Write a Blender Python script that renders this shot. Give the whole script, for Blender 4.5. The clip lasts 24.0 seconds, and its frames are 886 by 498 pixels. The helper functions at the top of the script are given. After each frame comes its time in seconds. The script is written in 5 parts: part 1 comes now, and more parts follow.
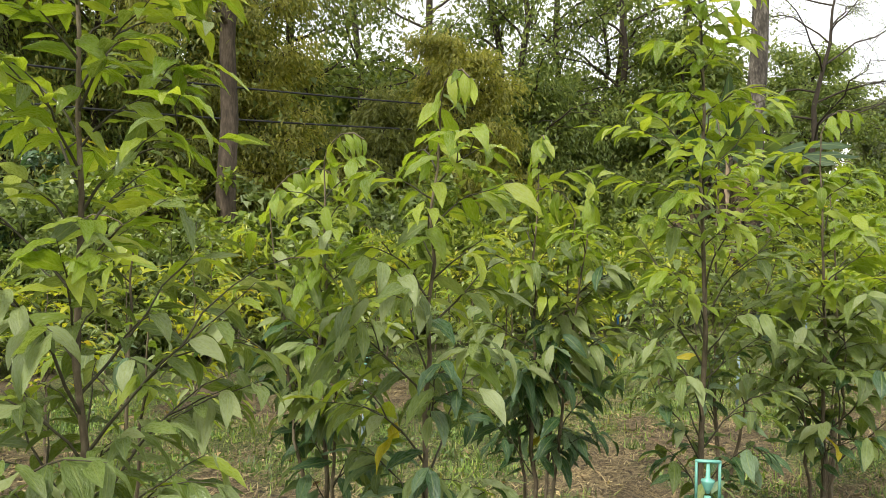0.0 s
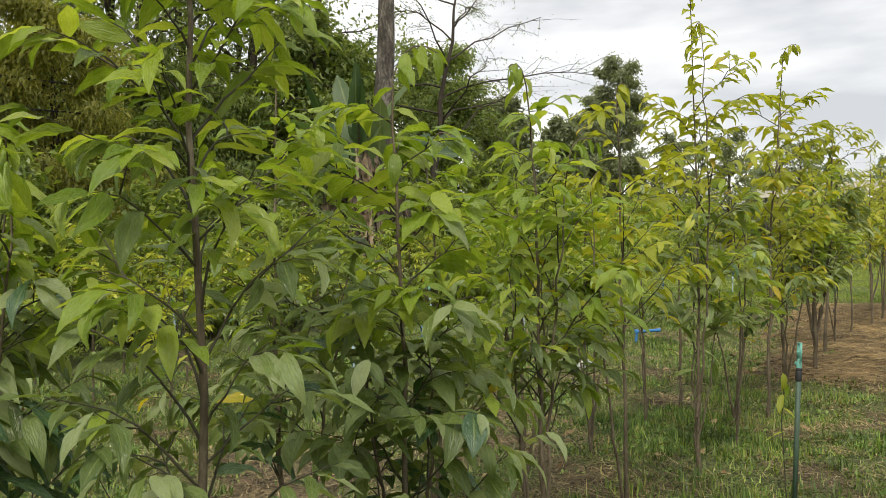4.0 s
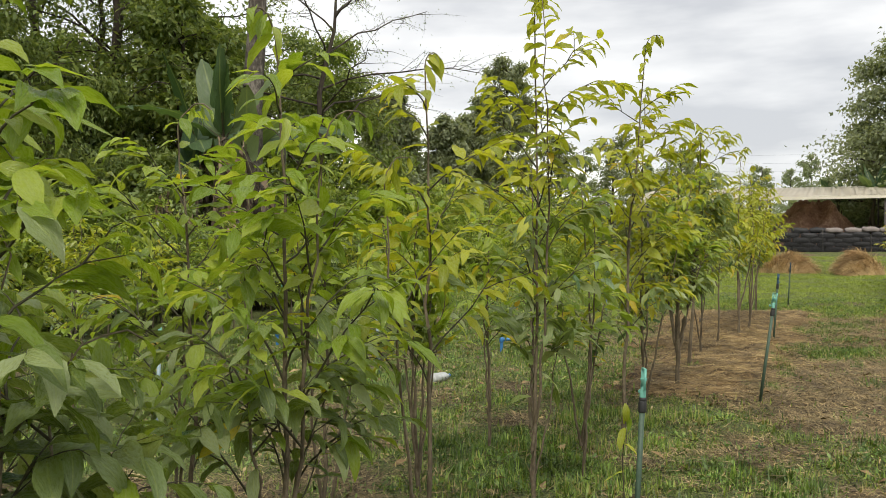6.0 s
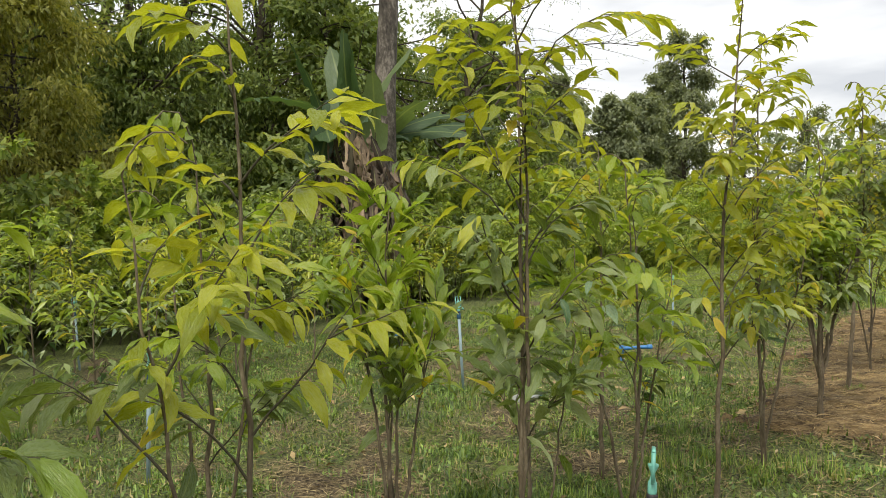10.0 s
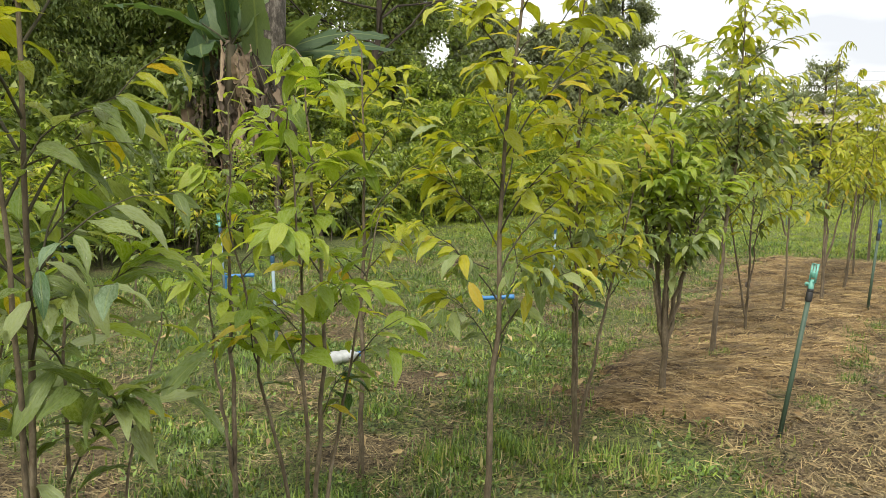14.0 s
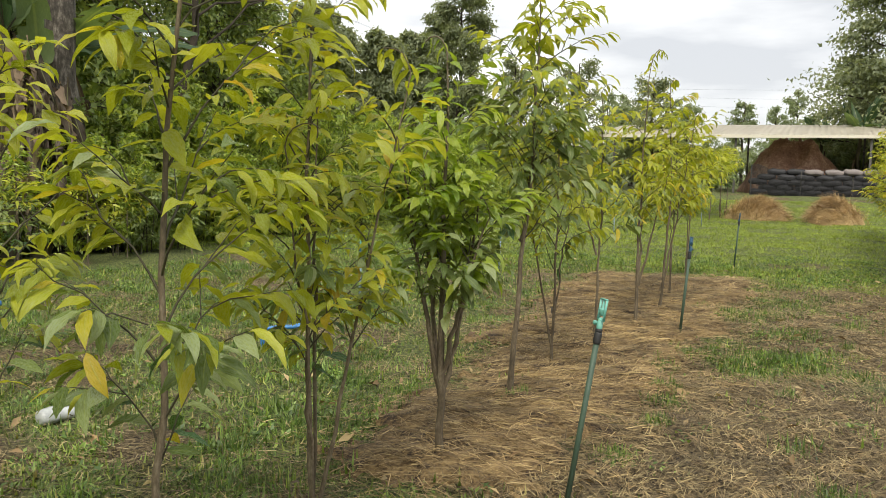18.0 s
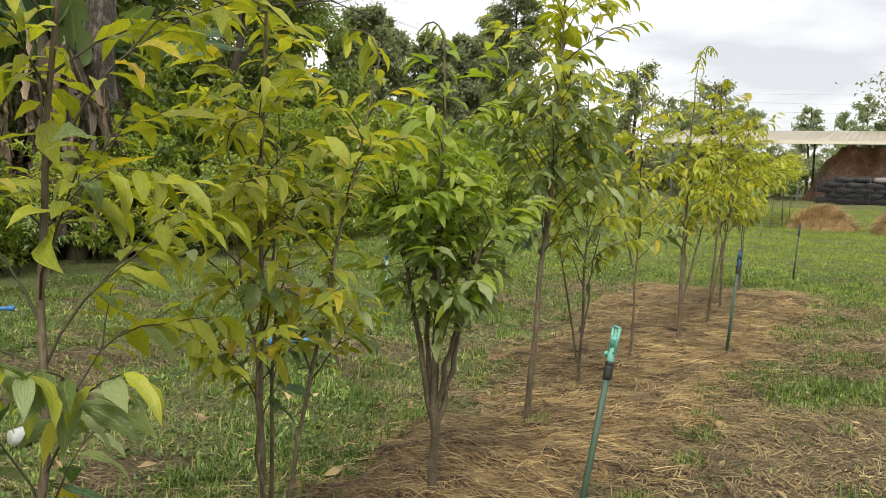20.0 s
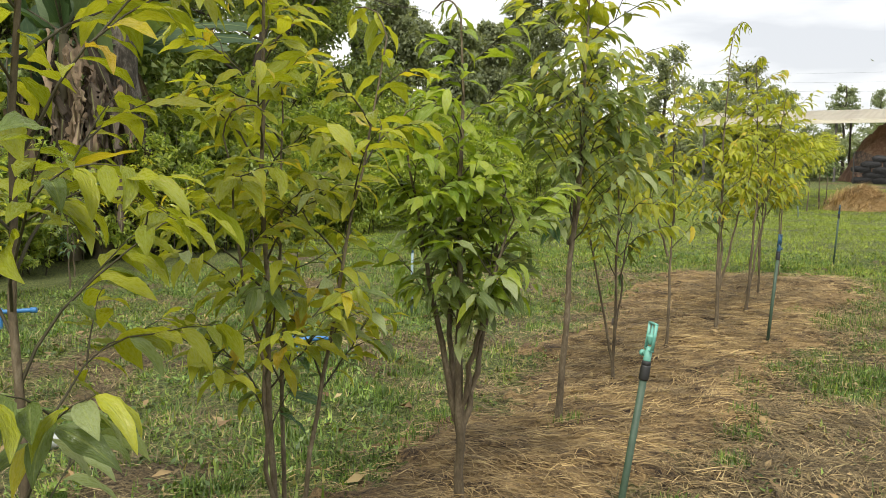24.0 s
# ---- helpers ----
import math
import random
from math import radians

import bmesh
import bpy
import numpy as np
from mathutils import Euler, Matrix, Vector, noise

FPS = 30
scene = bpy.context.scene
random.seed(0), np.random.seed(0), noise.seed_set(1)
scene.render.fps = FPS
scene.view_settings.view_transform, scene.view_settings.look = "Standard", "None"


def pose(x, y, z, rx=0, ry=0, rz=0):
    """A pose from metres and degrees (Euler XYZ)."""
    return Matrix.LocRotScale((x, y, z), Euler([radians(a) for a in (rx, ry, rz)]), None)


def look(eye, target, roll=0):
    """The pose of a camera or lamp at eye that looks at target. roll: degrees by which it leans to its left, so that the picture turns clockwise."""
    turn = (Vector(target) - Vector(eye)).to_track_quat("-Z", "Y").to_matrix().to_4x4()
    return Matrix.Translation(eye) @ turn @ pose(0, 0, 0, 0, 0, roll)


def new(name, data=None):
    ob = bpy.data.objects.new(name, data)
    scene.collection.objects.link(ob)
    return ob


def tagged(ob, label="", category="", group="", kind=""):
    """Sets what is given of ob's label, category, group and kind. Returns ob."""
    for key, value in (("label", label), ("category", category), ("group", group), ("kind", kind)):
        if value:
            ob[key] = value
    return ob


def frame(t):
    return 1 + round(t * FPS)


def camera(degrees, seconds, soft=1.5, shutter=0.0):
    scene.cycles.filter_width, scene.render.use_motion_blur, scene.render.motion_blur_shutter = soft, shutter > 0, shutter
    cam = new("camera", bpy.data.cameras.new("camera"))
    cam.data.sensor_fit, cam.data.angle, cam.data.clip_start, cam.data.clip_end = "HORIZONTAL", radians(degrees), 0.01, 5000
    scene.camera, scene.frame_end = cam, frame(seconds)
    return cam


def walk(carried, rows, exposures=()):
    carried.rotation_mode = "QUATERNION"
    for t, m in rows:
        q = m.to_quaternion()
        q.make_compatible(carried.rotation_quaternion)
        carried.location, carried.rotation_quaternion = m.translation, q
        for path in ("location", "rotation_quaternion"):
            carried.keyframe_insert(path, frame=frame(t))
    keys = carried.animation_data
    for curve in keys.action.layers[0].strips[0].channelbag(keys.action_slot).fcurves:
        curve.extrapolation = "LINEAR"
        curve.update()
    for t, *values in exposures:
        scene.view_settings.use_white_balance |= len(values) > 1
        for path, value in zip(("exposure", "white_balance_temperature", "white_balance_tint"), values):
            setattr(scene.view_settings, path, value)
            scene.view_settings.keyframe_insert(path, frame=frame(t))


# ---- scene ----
cam = camera(55.1, 24.0, soft=0.75)
METRES, EYE, TILT, LEAN, TURN = 8.0, 1.52, 0.0, 0.0, 0.0
ROWS = [
    (0.0, 0.0, 0.0, 0.0, -0.0, 0.0, -0.0),
    (0.5, 0.0021, 0.0219, 0.0027, -2.01, 1.03, -0.03),
    (1.0, 0.0036, 0.0373, 0.0019, -4.04, 1.47, 0.78),
    (1.5, 0.0102, 0.0509, 0.0011, -6.53, 1.28, 1.27),
    (2.0, 0.0299, 0.0697, 0.0038, -10.83, 1.53, 0.98),
    (2.5, 0.0514, 0.0887, 0.0001, -14.42, 1.2, 1.16),
    (4.5, 0.1125, 0.1686, 0.0009, -25.1, -0.96, 0.86),
    (5.0, 0.1441, 0.1869, 0.0031, -26.57, -0.89, 0.16),
    (5.5, 0.1662, 0.2002, 0.0002, -28.39, -1.14, 0.48),
    (6.0, 0.1876, 0.2149, 0.0019, -30.24, -0.9, 0.25),
    (6.5, 0.2093, 0.2299, 0.003, -32.36, -0.65, 0.65),
    (7.0, 0.2316, 0.239, 0.0036, -33.09, -0.79, 0.69),
    (7.5, 0.2657, 0.2398, 0.009, -31.43, -0.93, 0.51),
    (8.0, 0.2857, 0.2472, 0.0082, -26.83, -1.94, 1.61),
    (8.5, 0.3061, 0.2705, 0.0068, -22.0, -1.55, 1.64),
    (9.0, 0.3191, 0.2864, 0.0053, -19.36, -1.42, 1.38),
    (9.5, 0.3421, 0.2992, 0.0068, -18.16, -1.32, 1.12),
    (10.0, 0.3729, 0.3066, 0.0101, -17.58, -1.65, 1.13),
    (10.5, 0.395, 0.3141, 0.0061, -18.83, -2.28, 1.32),
    (12.5, 0.4852, 0.372, 0.012, -18.23, -4.07, 0.04),
    (13.0, 0.5089, 0.3758, 0.0103, -17.98, -5.71, 0.25),
    (13.5, 0.5298, 0.3889, 0.0077, -18.92, -6.19, -0.4),
    (14.0, 0.5505, 0.408, 0.0064, -20.94, -6.25, -0.55),
    (14.5, 0.5631, 0.4185, 0.0073, -21.68, -6.42, -0.18),
    (15.0, 0.5878, 0.427, 0.0091, -21.98, -5.68, 0.13),
    (15.5, 0.614, 0.4311, 0.011, -22.19, -5.33, 0.5),
    (16.0, 0.6292, 0.439, 0.0086, -23.63, -5.54, 0.47),
    (16.5, 0.6439, 0.4563, 0.0133, -25.99, -4.94, -0.3),
    (17.0, 0.6545, 0.473, 0.015, -28.28, -4.03, -0.31),
    (17.5, 0.6595, 0.4821, 0.009, -30.3, -4.93, -0.96),
    (18.0, 0.6663, 0.4893, 0.0086, -30.93, -5.48, -1.21),
    (18.5, 0.6846, 0.4992, 0.0097, -29.53, -4.94, -1.64),
    (20.5, 0.7403, 0.5438, 0.0086, -26.85, -5.26, -1.53),
    (21.0, 0.7452, 0.5565, 0.01, -27.79, -4.83, -0.97),
    (21.5, 0.7462, 0.5567, 0.0093, -26.99, -4.98, 0.19),
    (22.0, 0.7529, 0.5589, 0.0101, -27.52, -5.11, 0.28),
    (22.5, 0.7545, 0.559, 0.0071, -27.93, -5.44, -0.12),
    (23.0, 0.7524, 0.557, 0.0078, -26.97, -5.46, 0.06),
    (23.5, 0.7509, 0.5559, 0.0071, -26.25, -5.56, 0.07),
    (24.0, 0.7491, 0.5534, 0.008, -25.09, -5.94, -0.17),
]
walk(cam, [(t, pose(0, 0, EYE, TILT, LEAN, TURN) @ pose(METRES * x, METRES * y, METRES * z, 90 + pitch, roll, yaw)) for t, x, y, z, yaw, pitch, roll in ROWS],
     [(0.0, 0.45), (1.0, 0.18), (2.0, 0.02), (4.5, -0.08), (6.0, -0.09), (7.0, -0.12), (8.0, -0.03), (9.0, 0.06), (10.0, 0.05), (14.0, 0.3), (15.0, 0.27), (17.0, 0.1), (21.0, 0.13), (24.0, 0.18)])

# ---------------------------------------------------------------- light
SUN_EL, SUN_AZ = radians(50), radians(218)
world = bpy.data.worlds.new("overcast_sky")
scene.world = world
world.use_nodes = True
wn = world.node_tree
wn.nodes.clear()


def node(tree, kind, **props):
    nd = tree.nodes.new(kind)
    for key, value in props.items():
        nd.inputs[key].default_value = value
    return nd


w_out = wn.nodes.new("ShaderNodeOutputWorld")
w_bg = node(wn, "ShaderNodeBackground", Strength=1.36)
w_sky = wn.nodes.new("ShaderNodeTexSky")
w_sky.sky_type, w_sky.sun_disc, w_sky.sun_elevation, w_sky.sun_rotation = "NISHITA", False, SUN_EL, SUN_AZ
w_dim = wn.nodes.new("ShaderNodeVectorMath")
w_dim.operation = "SCALE"
w_dim.inputs["Scale"].default_value = 0.08
w_tc = wn.nodes.new("ShaderNodeTexCoord")
w_map = wn.nodes.new("ShaderNodeMapping")
w_map.inputs["Scale"].default_value = (1.0, 1.0, 4.2)
w_noise = node(wn, "ShaderNodeTexNoise", Scale=1.9, Detail=6.0, Roughness=0.52)
w_ramp = wn.nodes.new("ShaderNodeValToRGB")
w_ramp.color_ramp.elements[0].position, w_ramp.color_ramp.elements[0].color = 0.36, (0.56, 0.57, 0.59, 1)
w_ramp.color_ramp.elements[1].position, w_ramp.color_ramp.elements[1].color = 0.60, (1.08, 1.07, 1.04, 1)
w_mix = wn.nodes.new("ShaderNodeMix")
w_mix.data_type = "RGBA"
w_mix.inputs[0].default_value = 0.9
wn.links.new(w_tc.outputs["Generated"], w_map.inputs["Vector"])
wn.links.new(w_map.outputs["Vector"], w_noise.inputs["Vector"])
wn.links.new(w_noise.outputs["Fac"], w_ramp.inputs["Fac"])
wn.links.new(w_sky.outputs["Color"], w_dim.inputs[0])
wn.links.new(w_dim.outputs["Vector"], w_mix.inputs[6])
wn.links.new(w_ramp.outputs["Color"], w_mix.inputs[7])
wn.links.new(w_mix.outputs[2], w_bg.inputs["Color"])
wn.links.new(w_bg.outputs["Background"], w_out.inputs["Surface"])

sun = new("sun", bpy.data.lights.new("sun", "SUN"))
sun.data.energy, sun.data.angle, sun.data.color = 3.3, radians(18), (1.0, 0.95, 0.84)
sun.matrix_world = look((math.sin(SUN_AZ) * math.cos(SUN_EL) * 60, math.cos(SUN_AZ) * math.cos(SUN_EL) * 60, math.sin(SUN_EL) * 60), (0, 0, 0))

# ---------------------------------------------------------------- materials


def ramp_node(tree, stops):
    r = tree.nodes.new("ShaderNodeValToRGB")
    r.color_ramp.elements[0].position, r.color_ramp.elements[0].color = stops[0][0], (*stops[0][1], 1)
    r.color_ramp.elements[1].position, r.color_ramp.elements[1].color = stops[-1][0], (*stops[-1][1], 1)
    for pos, col in stops[1:-1]:
        r.color_ramp.elements.new(pos).color = (*col, 1)
    return r


def fresh(name):
    m = bpy.data.materials.new(name)
    m.use_nodes = True
    return m, m.node_tree, m.node_tree.nodes["Principled BSDF"]


def leaf_material(name, stops, glow=0.4, rough=0.38, joined=False, veins=True):
    """Leaf colour varies leaf by leaf; a pale midrib and side veins; light shines through."""
    m, t, p = fresh(name)
    if joined:
        rnd = t.nodes.new("ShaderNodeNewGeometry").outputs["Random Per Island"]
    else:
        rnd = t.nodes.new("ShaderNodeObjectInfo").outputs["Random"]
    ramp = ramp_node(t, stops)
    t.links.new(rnd, ramp.inputs["Fac"])
    col = ramp.outputs["Color"]
    if veins:
        uv = t.nodes.new("ShaderNodeUVMap")
        sep = t.nodes.new("ShaderNodeSeparateXYZ")
        t.links.new(uv.outputs["UV"], sep.inputs[0])
        off = t.nodes.new("ShaderNodeMath")
        off.operation = "SUBTRACT"
        off.inputs[1].default_value = 0.5
        t.links.new(sep.outputs["X"], off.inputs[0])
        mag = t.nodes.new("ShaderNodeMath")
        mag.operation = "ABSOLUTE"
        t.links.new(off.outputs[0], mag.inputs[0])
        rib = t.nodes.new("ShaderNodeMapRange")
        rib.inputs["From Min"].default_value, rib.inputs["From Max"].default_value = 0.02, 0.06
        rib.inputs["To Min"].default_value, rib.inputs["To Max"].default_value = 0.32, 0.0
        t.links.new(mag.outputs[0], rib.inputs["Value"])
        slant = t.nodes.new("ShaderNodeMath")
        slant.operation = "MULTIPLY_ADD"
        slant.inputs[1].default_value = -0.5
        t.links.new(mag.outputs[0], slant.inputs[0])
        t.links.new(sep.outputs["Y"], slant.inputs[2])
        wave = t.nodes.new("ShaderNodeMath")
        wave.operation = "MULTIPLY"
        wave.inputs[1].default_value = 75.0
        t.links.new(slant.outputs[0], wave.inputs[0])
        sine = t.nodes.new("ShaderNodeMath")
        sine.operation = "SINE"
        t.links.new(wave.outputs[0], sine.inputs[0])
        vein = t.nodes.new("ShaderNodeMapRange")
        vein.inputs["From Min"].default_value, vein.inputs["From Max"].default_value = 0.8, 1.0
        vein.inputs["To Min"].default_value, vein.inputs["To Max"].default_value = 0.0, 0.06
        t.links.new(sine.outputs[0], vein.inputs["Value"])
        both = t.nodes.new("ShaderNodeMath")
        both.operation = "MAXIMUM"
        t.links.new(rib.outputs[0], both.inputs[0])
        t.links.new(vein.outputs[0], both.inputs[1])
        pale = t.nodes.new("ShaderNodeMix")
        pale.data_type = "RGBA"
        pale.inputs[7].default_value = (0.42, 0.48, 0.16, 1)
        t.links.new(both.outputs[0], pale.inputs[0])
        t.links.new(col, pale.inputs[6])
        blot = node(t, "ShaderNodeTexNoise", Scale=22.0, Detail=3.0)
        gain = t.nodes.new("ShaderNodeMapRange")
        gain.inputs["To Min"].default_value, gain.inputs["To Max"].default_value = 0.78, 1.22
        t.links.new(blot.outputs["Fac"], gain.inputs["Value"])
        vary = t.nodes.new("ShaderNodeVectorMath")
        vary.operation = "SCALE"
        t.links.new(pale.outputs[2], vary.inputs[0])
        t.links.new(gain.outputs[0], vary.inputs["Scale"])
        col = vary.outputs["Vector"]
        crease = node(t, "ShaderNodeTexNoise", Scale=9.0, Detail=3.0, Roughness=0.6)
        t.links.new(uv.outputs["UV"], crease.inputs["Vector"])
        sheen = t.nodes.new("ShaderNodeMapRange")
        sheen.inputs["From Min"].default_value, sheen.inputs["From Max"].default_value = 0.3, 0.7
        sheen.inputs["To Min"].default_value, sheen.inputs["To Max"].default_value = rough - 0.08, rough + 0.22
        t.links.new(crease.outputs["Fac"], sheen.inputs["Value"])
        t.links.new(sheen.outputs[0], p.inputs["Roughness"])
        relief = t.nodes.new("ShaderNodeMath")
        relief.operation = "MULTIPLY_ADD"
        relief.inputs[1].default_value = 2.2
        t.links.new(crease.outputs["Fac"], relief.inputs[0])
        t.links.new(both.outputs[0], relief.inputs[2])
        bump = node(t, "ShaderNodeBump", Strength=0.5, Distance=0.006)
        t.links.new(relief.outputs[0], bump.inputs["Height"])
        t.links.new(bump.outputs["Normal"], p.inputs["Normal"])
    t.links.new(col, p.inputs["Base Color"])
    p.inputs["Roughness"].default_value = rough
    p.inputs["Specular IOR Level"].default_value = 0.72
    lucent = t.nodes.new("ShaderNodeBsdfTranslucent")
    warm = t.nodes.new("ShaderNodeVectorMath")
    warm.operation = "MULTIPLY"
    warm.inputs[1].default_value = (1.25, 1.2, 0.55)
    t.links.new(col, warm.inputs[0])
    t.links.new(warm.outputs["Vector"], lucent.inputs["Color"])
    mix = t.nodes.new("ShaderNodeMixShader")
    mix.inputs[0].default_value = glow
    t.links.new(p.outputs[0], mix.inputs[1])
    t.links.new(lucent.outputs[0], mix.inputs[2])
    t.links.new(mix.outputs[0], t.nodes["Material Output"].inputs["Surface"])
    return m


def noisy(name, stops, scale=6.0, rough=0.85, bump=0.4, fine=60.0, stretch=(1, 1, 1), metal=0.0, depth=0.01):
    """A mottled surface: colour by two noises, relief by the finer one."""
    m, t, p = fresh(name)
    tc = t.nodes.new("ShaderNodeTexCoord")
    mp = t.nodes.new("ShaderNodeMapping")
    mp.inputs["Scale"].default_value = stretch
    t.links.new(tc.outputs["Object"], mp.inputs["Vector"])
    big = node(t, "ShaderNodeTexNoise", Scale=scale, Detail=6.0, Roughness=0.6)
    small = node(t, "ShaderNodeTexNoise", Scale=fine, Detail=4.0, Roughness=0.7)
    for nz in (big, small):
        t.links.new(mp.outputs["Vector"], nz.inputs["Vector"])
    add = t.nodes.new("ShaderNodeMath")
    add.operation = "MULTIPLY_ADD"
    add.inputs[1].default_value = 0.45
    t.links.new(small.outputs["Fac"], add.inputs[0])
    half = t.nodes.new("ShaderNodeMath")
    half.operation = "MULTIPLY"
    half.inputs[1].default_value = 0.55
    t.links.new(big.outputs["Fac"], half.inputs[0])
    t.links.new(half.outputs[0], add.inputs[2])
    ramp = ramp_node(t, stops)
    t.links.new(add.outputs[0], ramp.inputs["Fac"])
    t.links.new(ramp.outputs["Color"], p.inputs["Base Color"])
    p.inputs["Roughness"].default_value, p.inputs["Metallic"].default_value = rough, metal
    if bump:
        b = node(t, "ShaderNodeBump", Strength=bump, Distance=depth)
        t.links.new(add.outputs[0], b.inputs["Height"])
        t.links.new(b.outputs["Normal"], p.inputs["Normal"])
    return m


def strand_material(name, stops, rough=0.75, glow=0.25, patch=2.6):
    """Loose stalks: colour varies stalk by stalk and in patches of older and fresher growth."""
    m = leaf_material(name, stops, glow, rough, True, False)
    t = m.node_tree
    p = t.nodes["Principled BSDF"]
    old = p.inputs["Base Color"].links[0].from_socket
    tc = t.nodes.new("ShaderNodeTexCoord")
    nz = node(t, "ShaderNodeTexNoise", Scale=patch, Detail=5.0, Roughness=0.65)
    t.links.new(tc.outputs["Object"], nz.inputs["Vector"])
    gain = t.nodes.new("ShaderNodeMapRange")
    gain.inputs["From Min"].default_value, gain.inputs["From Max"].default_value = 0.36, 0.64
    gain.inputs["To Min"].default_value, gain.inputs["To Max"].default_value = 0.6, 1.42
    t.links.new(nz.outputs["Fac"], gain.inputs["Value"])
    mul = t.nodes.new("ShaderNodeVectorMath")
    mul.operation = "SCALE"
    t.links.new(old, mul.inputs[0])
    t.links.new(gain.outputs[0], mul.inputs["Scale"])
    t.links.new(mul.outputs["Vector"], p.inputs["Base Color"])
    return m


YOUNG = [(0.0, (0.24, 0.29, 0.026)), (0.5, (0.385, 0.42, 0.034)), (1.0, (0.55, 0.56, 0.065))]
NEWLY = [(0.0, (0.175, 0.27, 0.028)), (0.5, (0.275, 0.375, 0.042)), (1.0, (0.42, 0.49, 0.075))]
# Pale grey-green end stops also carry the sky's sheen on lower leaves.
MATURE = [(0.0, (0.105, 0.155, 0.042)), (0.5, (0.195, 0.265, 0.072)), (1.0, (0.37, 0.43, 0.21))]
DEEP = [(0.0, (0.035, 0.085, 0.03)), (0.6, (0.08, 0.16, 0.066)), (1.0, (0.23, 0.32, 0.19))]
GOLD = [(0.0, (0.46, 0.43, 0.035)), (0.75, (0.60, 0.50, 0.045)), (1.0, (0.52, 0.36, 0.05))]
LEAF = {}
LEAF_TONES = ("young", "fresh", "mature", "deep", "gold")
for tone, stops, shine in (("young", YOUNG, 0.5), ("fresh", NEWLY, 0.5), ("mature", MATURE, 0.45), ("deep", DEEP, 0.36), ("gold", GOLD, 0.5)):
    LEAF[tone] = leaf_material("leaf_" + tone, stops, shine, 0.22)
    LEAF[tone + "_joined"] = leaf_material("leaf_joined_" + tone, stops, shine, 0.22, True)
    LEAF[tone + "_far"] = leaf_material("foliage_" + tone, stops, shine, 0.36, True, False)
LEAF["olive_far"] = leaf_material("foliage_olive", [(0, (0.14, 0.165, 0.04)), (0.55, (0.21, 0.24, 0.06)), (1, (0.33, 0.34, 0.09))], 0.48, 0.6, True, False)
LEAF["bamboo_far"] = leaf_material("foliage_bamboo", [(0, (0.20, 0.215, 0.042)), (0.55, (0.31, 0.32, 0.062)), (1, (0.45, 0.43, 0.09))], 0.5, 0.6, True, False)
LEAF["wood_far"] = leaf_material("foliage_woodland", [(0, (0.10, 0.15, 0.034)), (0.6, (0.19, 0.255, 0.058)), (1, (0.31, 0.36, 0.09))], 0.45, 0.6, True, False)
LEAF["hedge_far"] = leaf_material("foliage_hedge", [(0, (0.13, 0.20, 0.036)), (0.5, (0.27, 0.36, 0.06)), (1, (0.50, 0.56, 0.13))], 0.5, 0.42, True, False)
# Distance haze is mixed into this leaf colour, paling the farthest crowns.
LEAF["haze_far"] = leaf_material("foliage_distant_haze", [(0, (0.20, 0.25, 0.14)), (1, (0.32, 0.37, 0.23))], 0.5, 0.7, True, False)
BARK = noisy("bark_sapling", [(0.34, (0.045, 0.034, 0.020)), (0.5, (0.115, 0.088, 0.053)), (0.66, (0.23, 0.19, 0.128))], 14, 0.8, 0.5, 90, (1, 1, 0.35))
TWIG = noisy("bark_twig", [(0.3, (0.025, 0.021, 0.011)), (0.7, (0.075, 0.066, 0.032))], 20, 0.7, 0.2)
# Greyed leaf colour: air haze over mid-distance trees is painted in.
LEAF["mid_haze_far"] = leaf_material("foliage_middle_haze", [(0, (0.14, 0.17, 0.09)), (0.6, (0.22, 0.255, 0.14)), (1, (0.32, 0.35, 0.20))], 0.5, 0.6, True, False)
TRUNK = noisy("bark_pale", [(0.36, (0.022, 0.018, 0.014)), (0.5, (0.085, 0.072, 0.058)), (0.62, (0.25, 0.22, 0.185))], 5.0, 0.9, 0.8, 22, (1, 1, 0.4), depth=0.03)
TRUNK_DARK = noisy("bark_dark", [(0.3, (0.028, 0.022, 0.016)), (0.7, (0.085, 0.065, 0.045))], 4.0, 0.9, 0.8, 25, (1, 1, 0.3), depth=0.03)
TRUNK_BROWN = noisy("bark_brown", [(0.36, (0.022, 0.016, 0.011)), (0.5, (0.075, 0.055, 0.038)), (0.66, (0.19, 0.145, 0.105))], 4.0, 0.9, 0.8, 25, (1, 1, 0.25), depth=0.03)


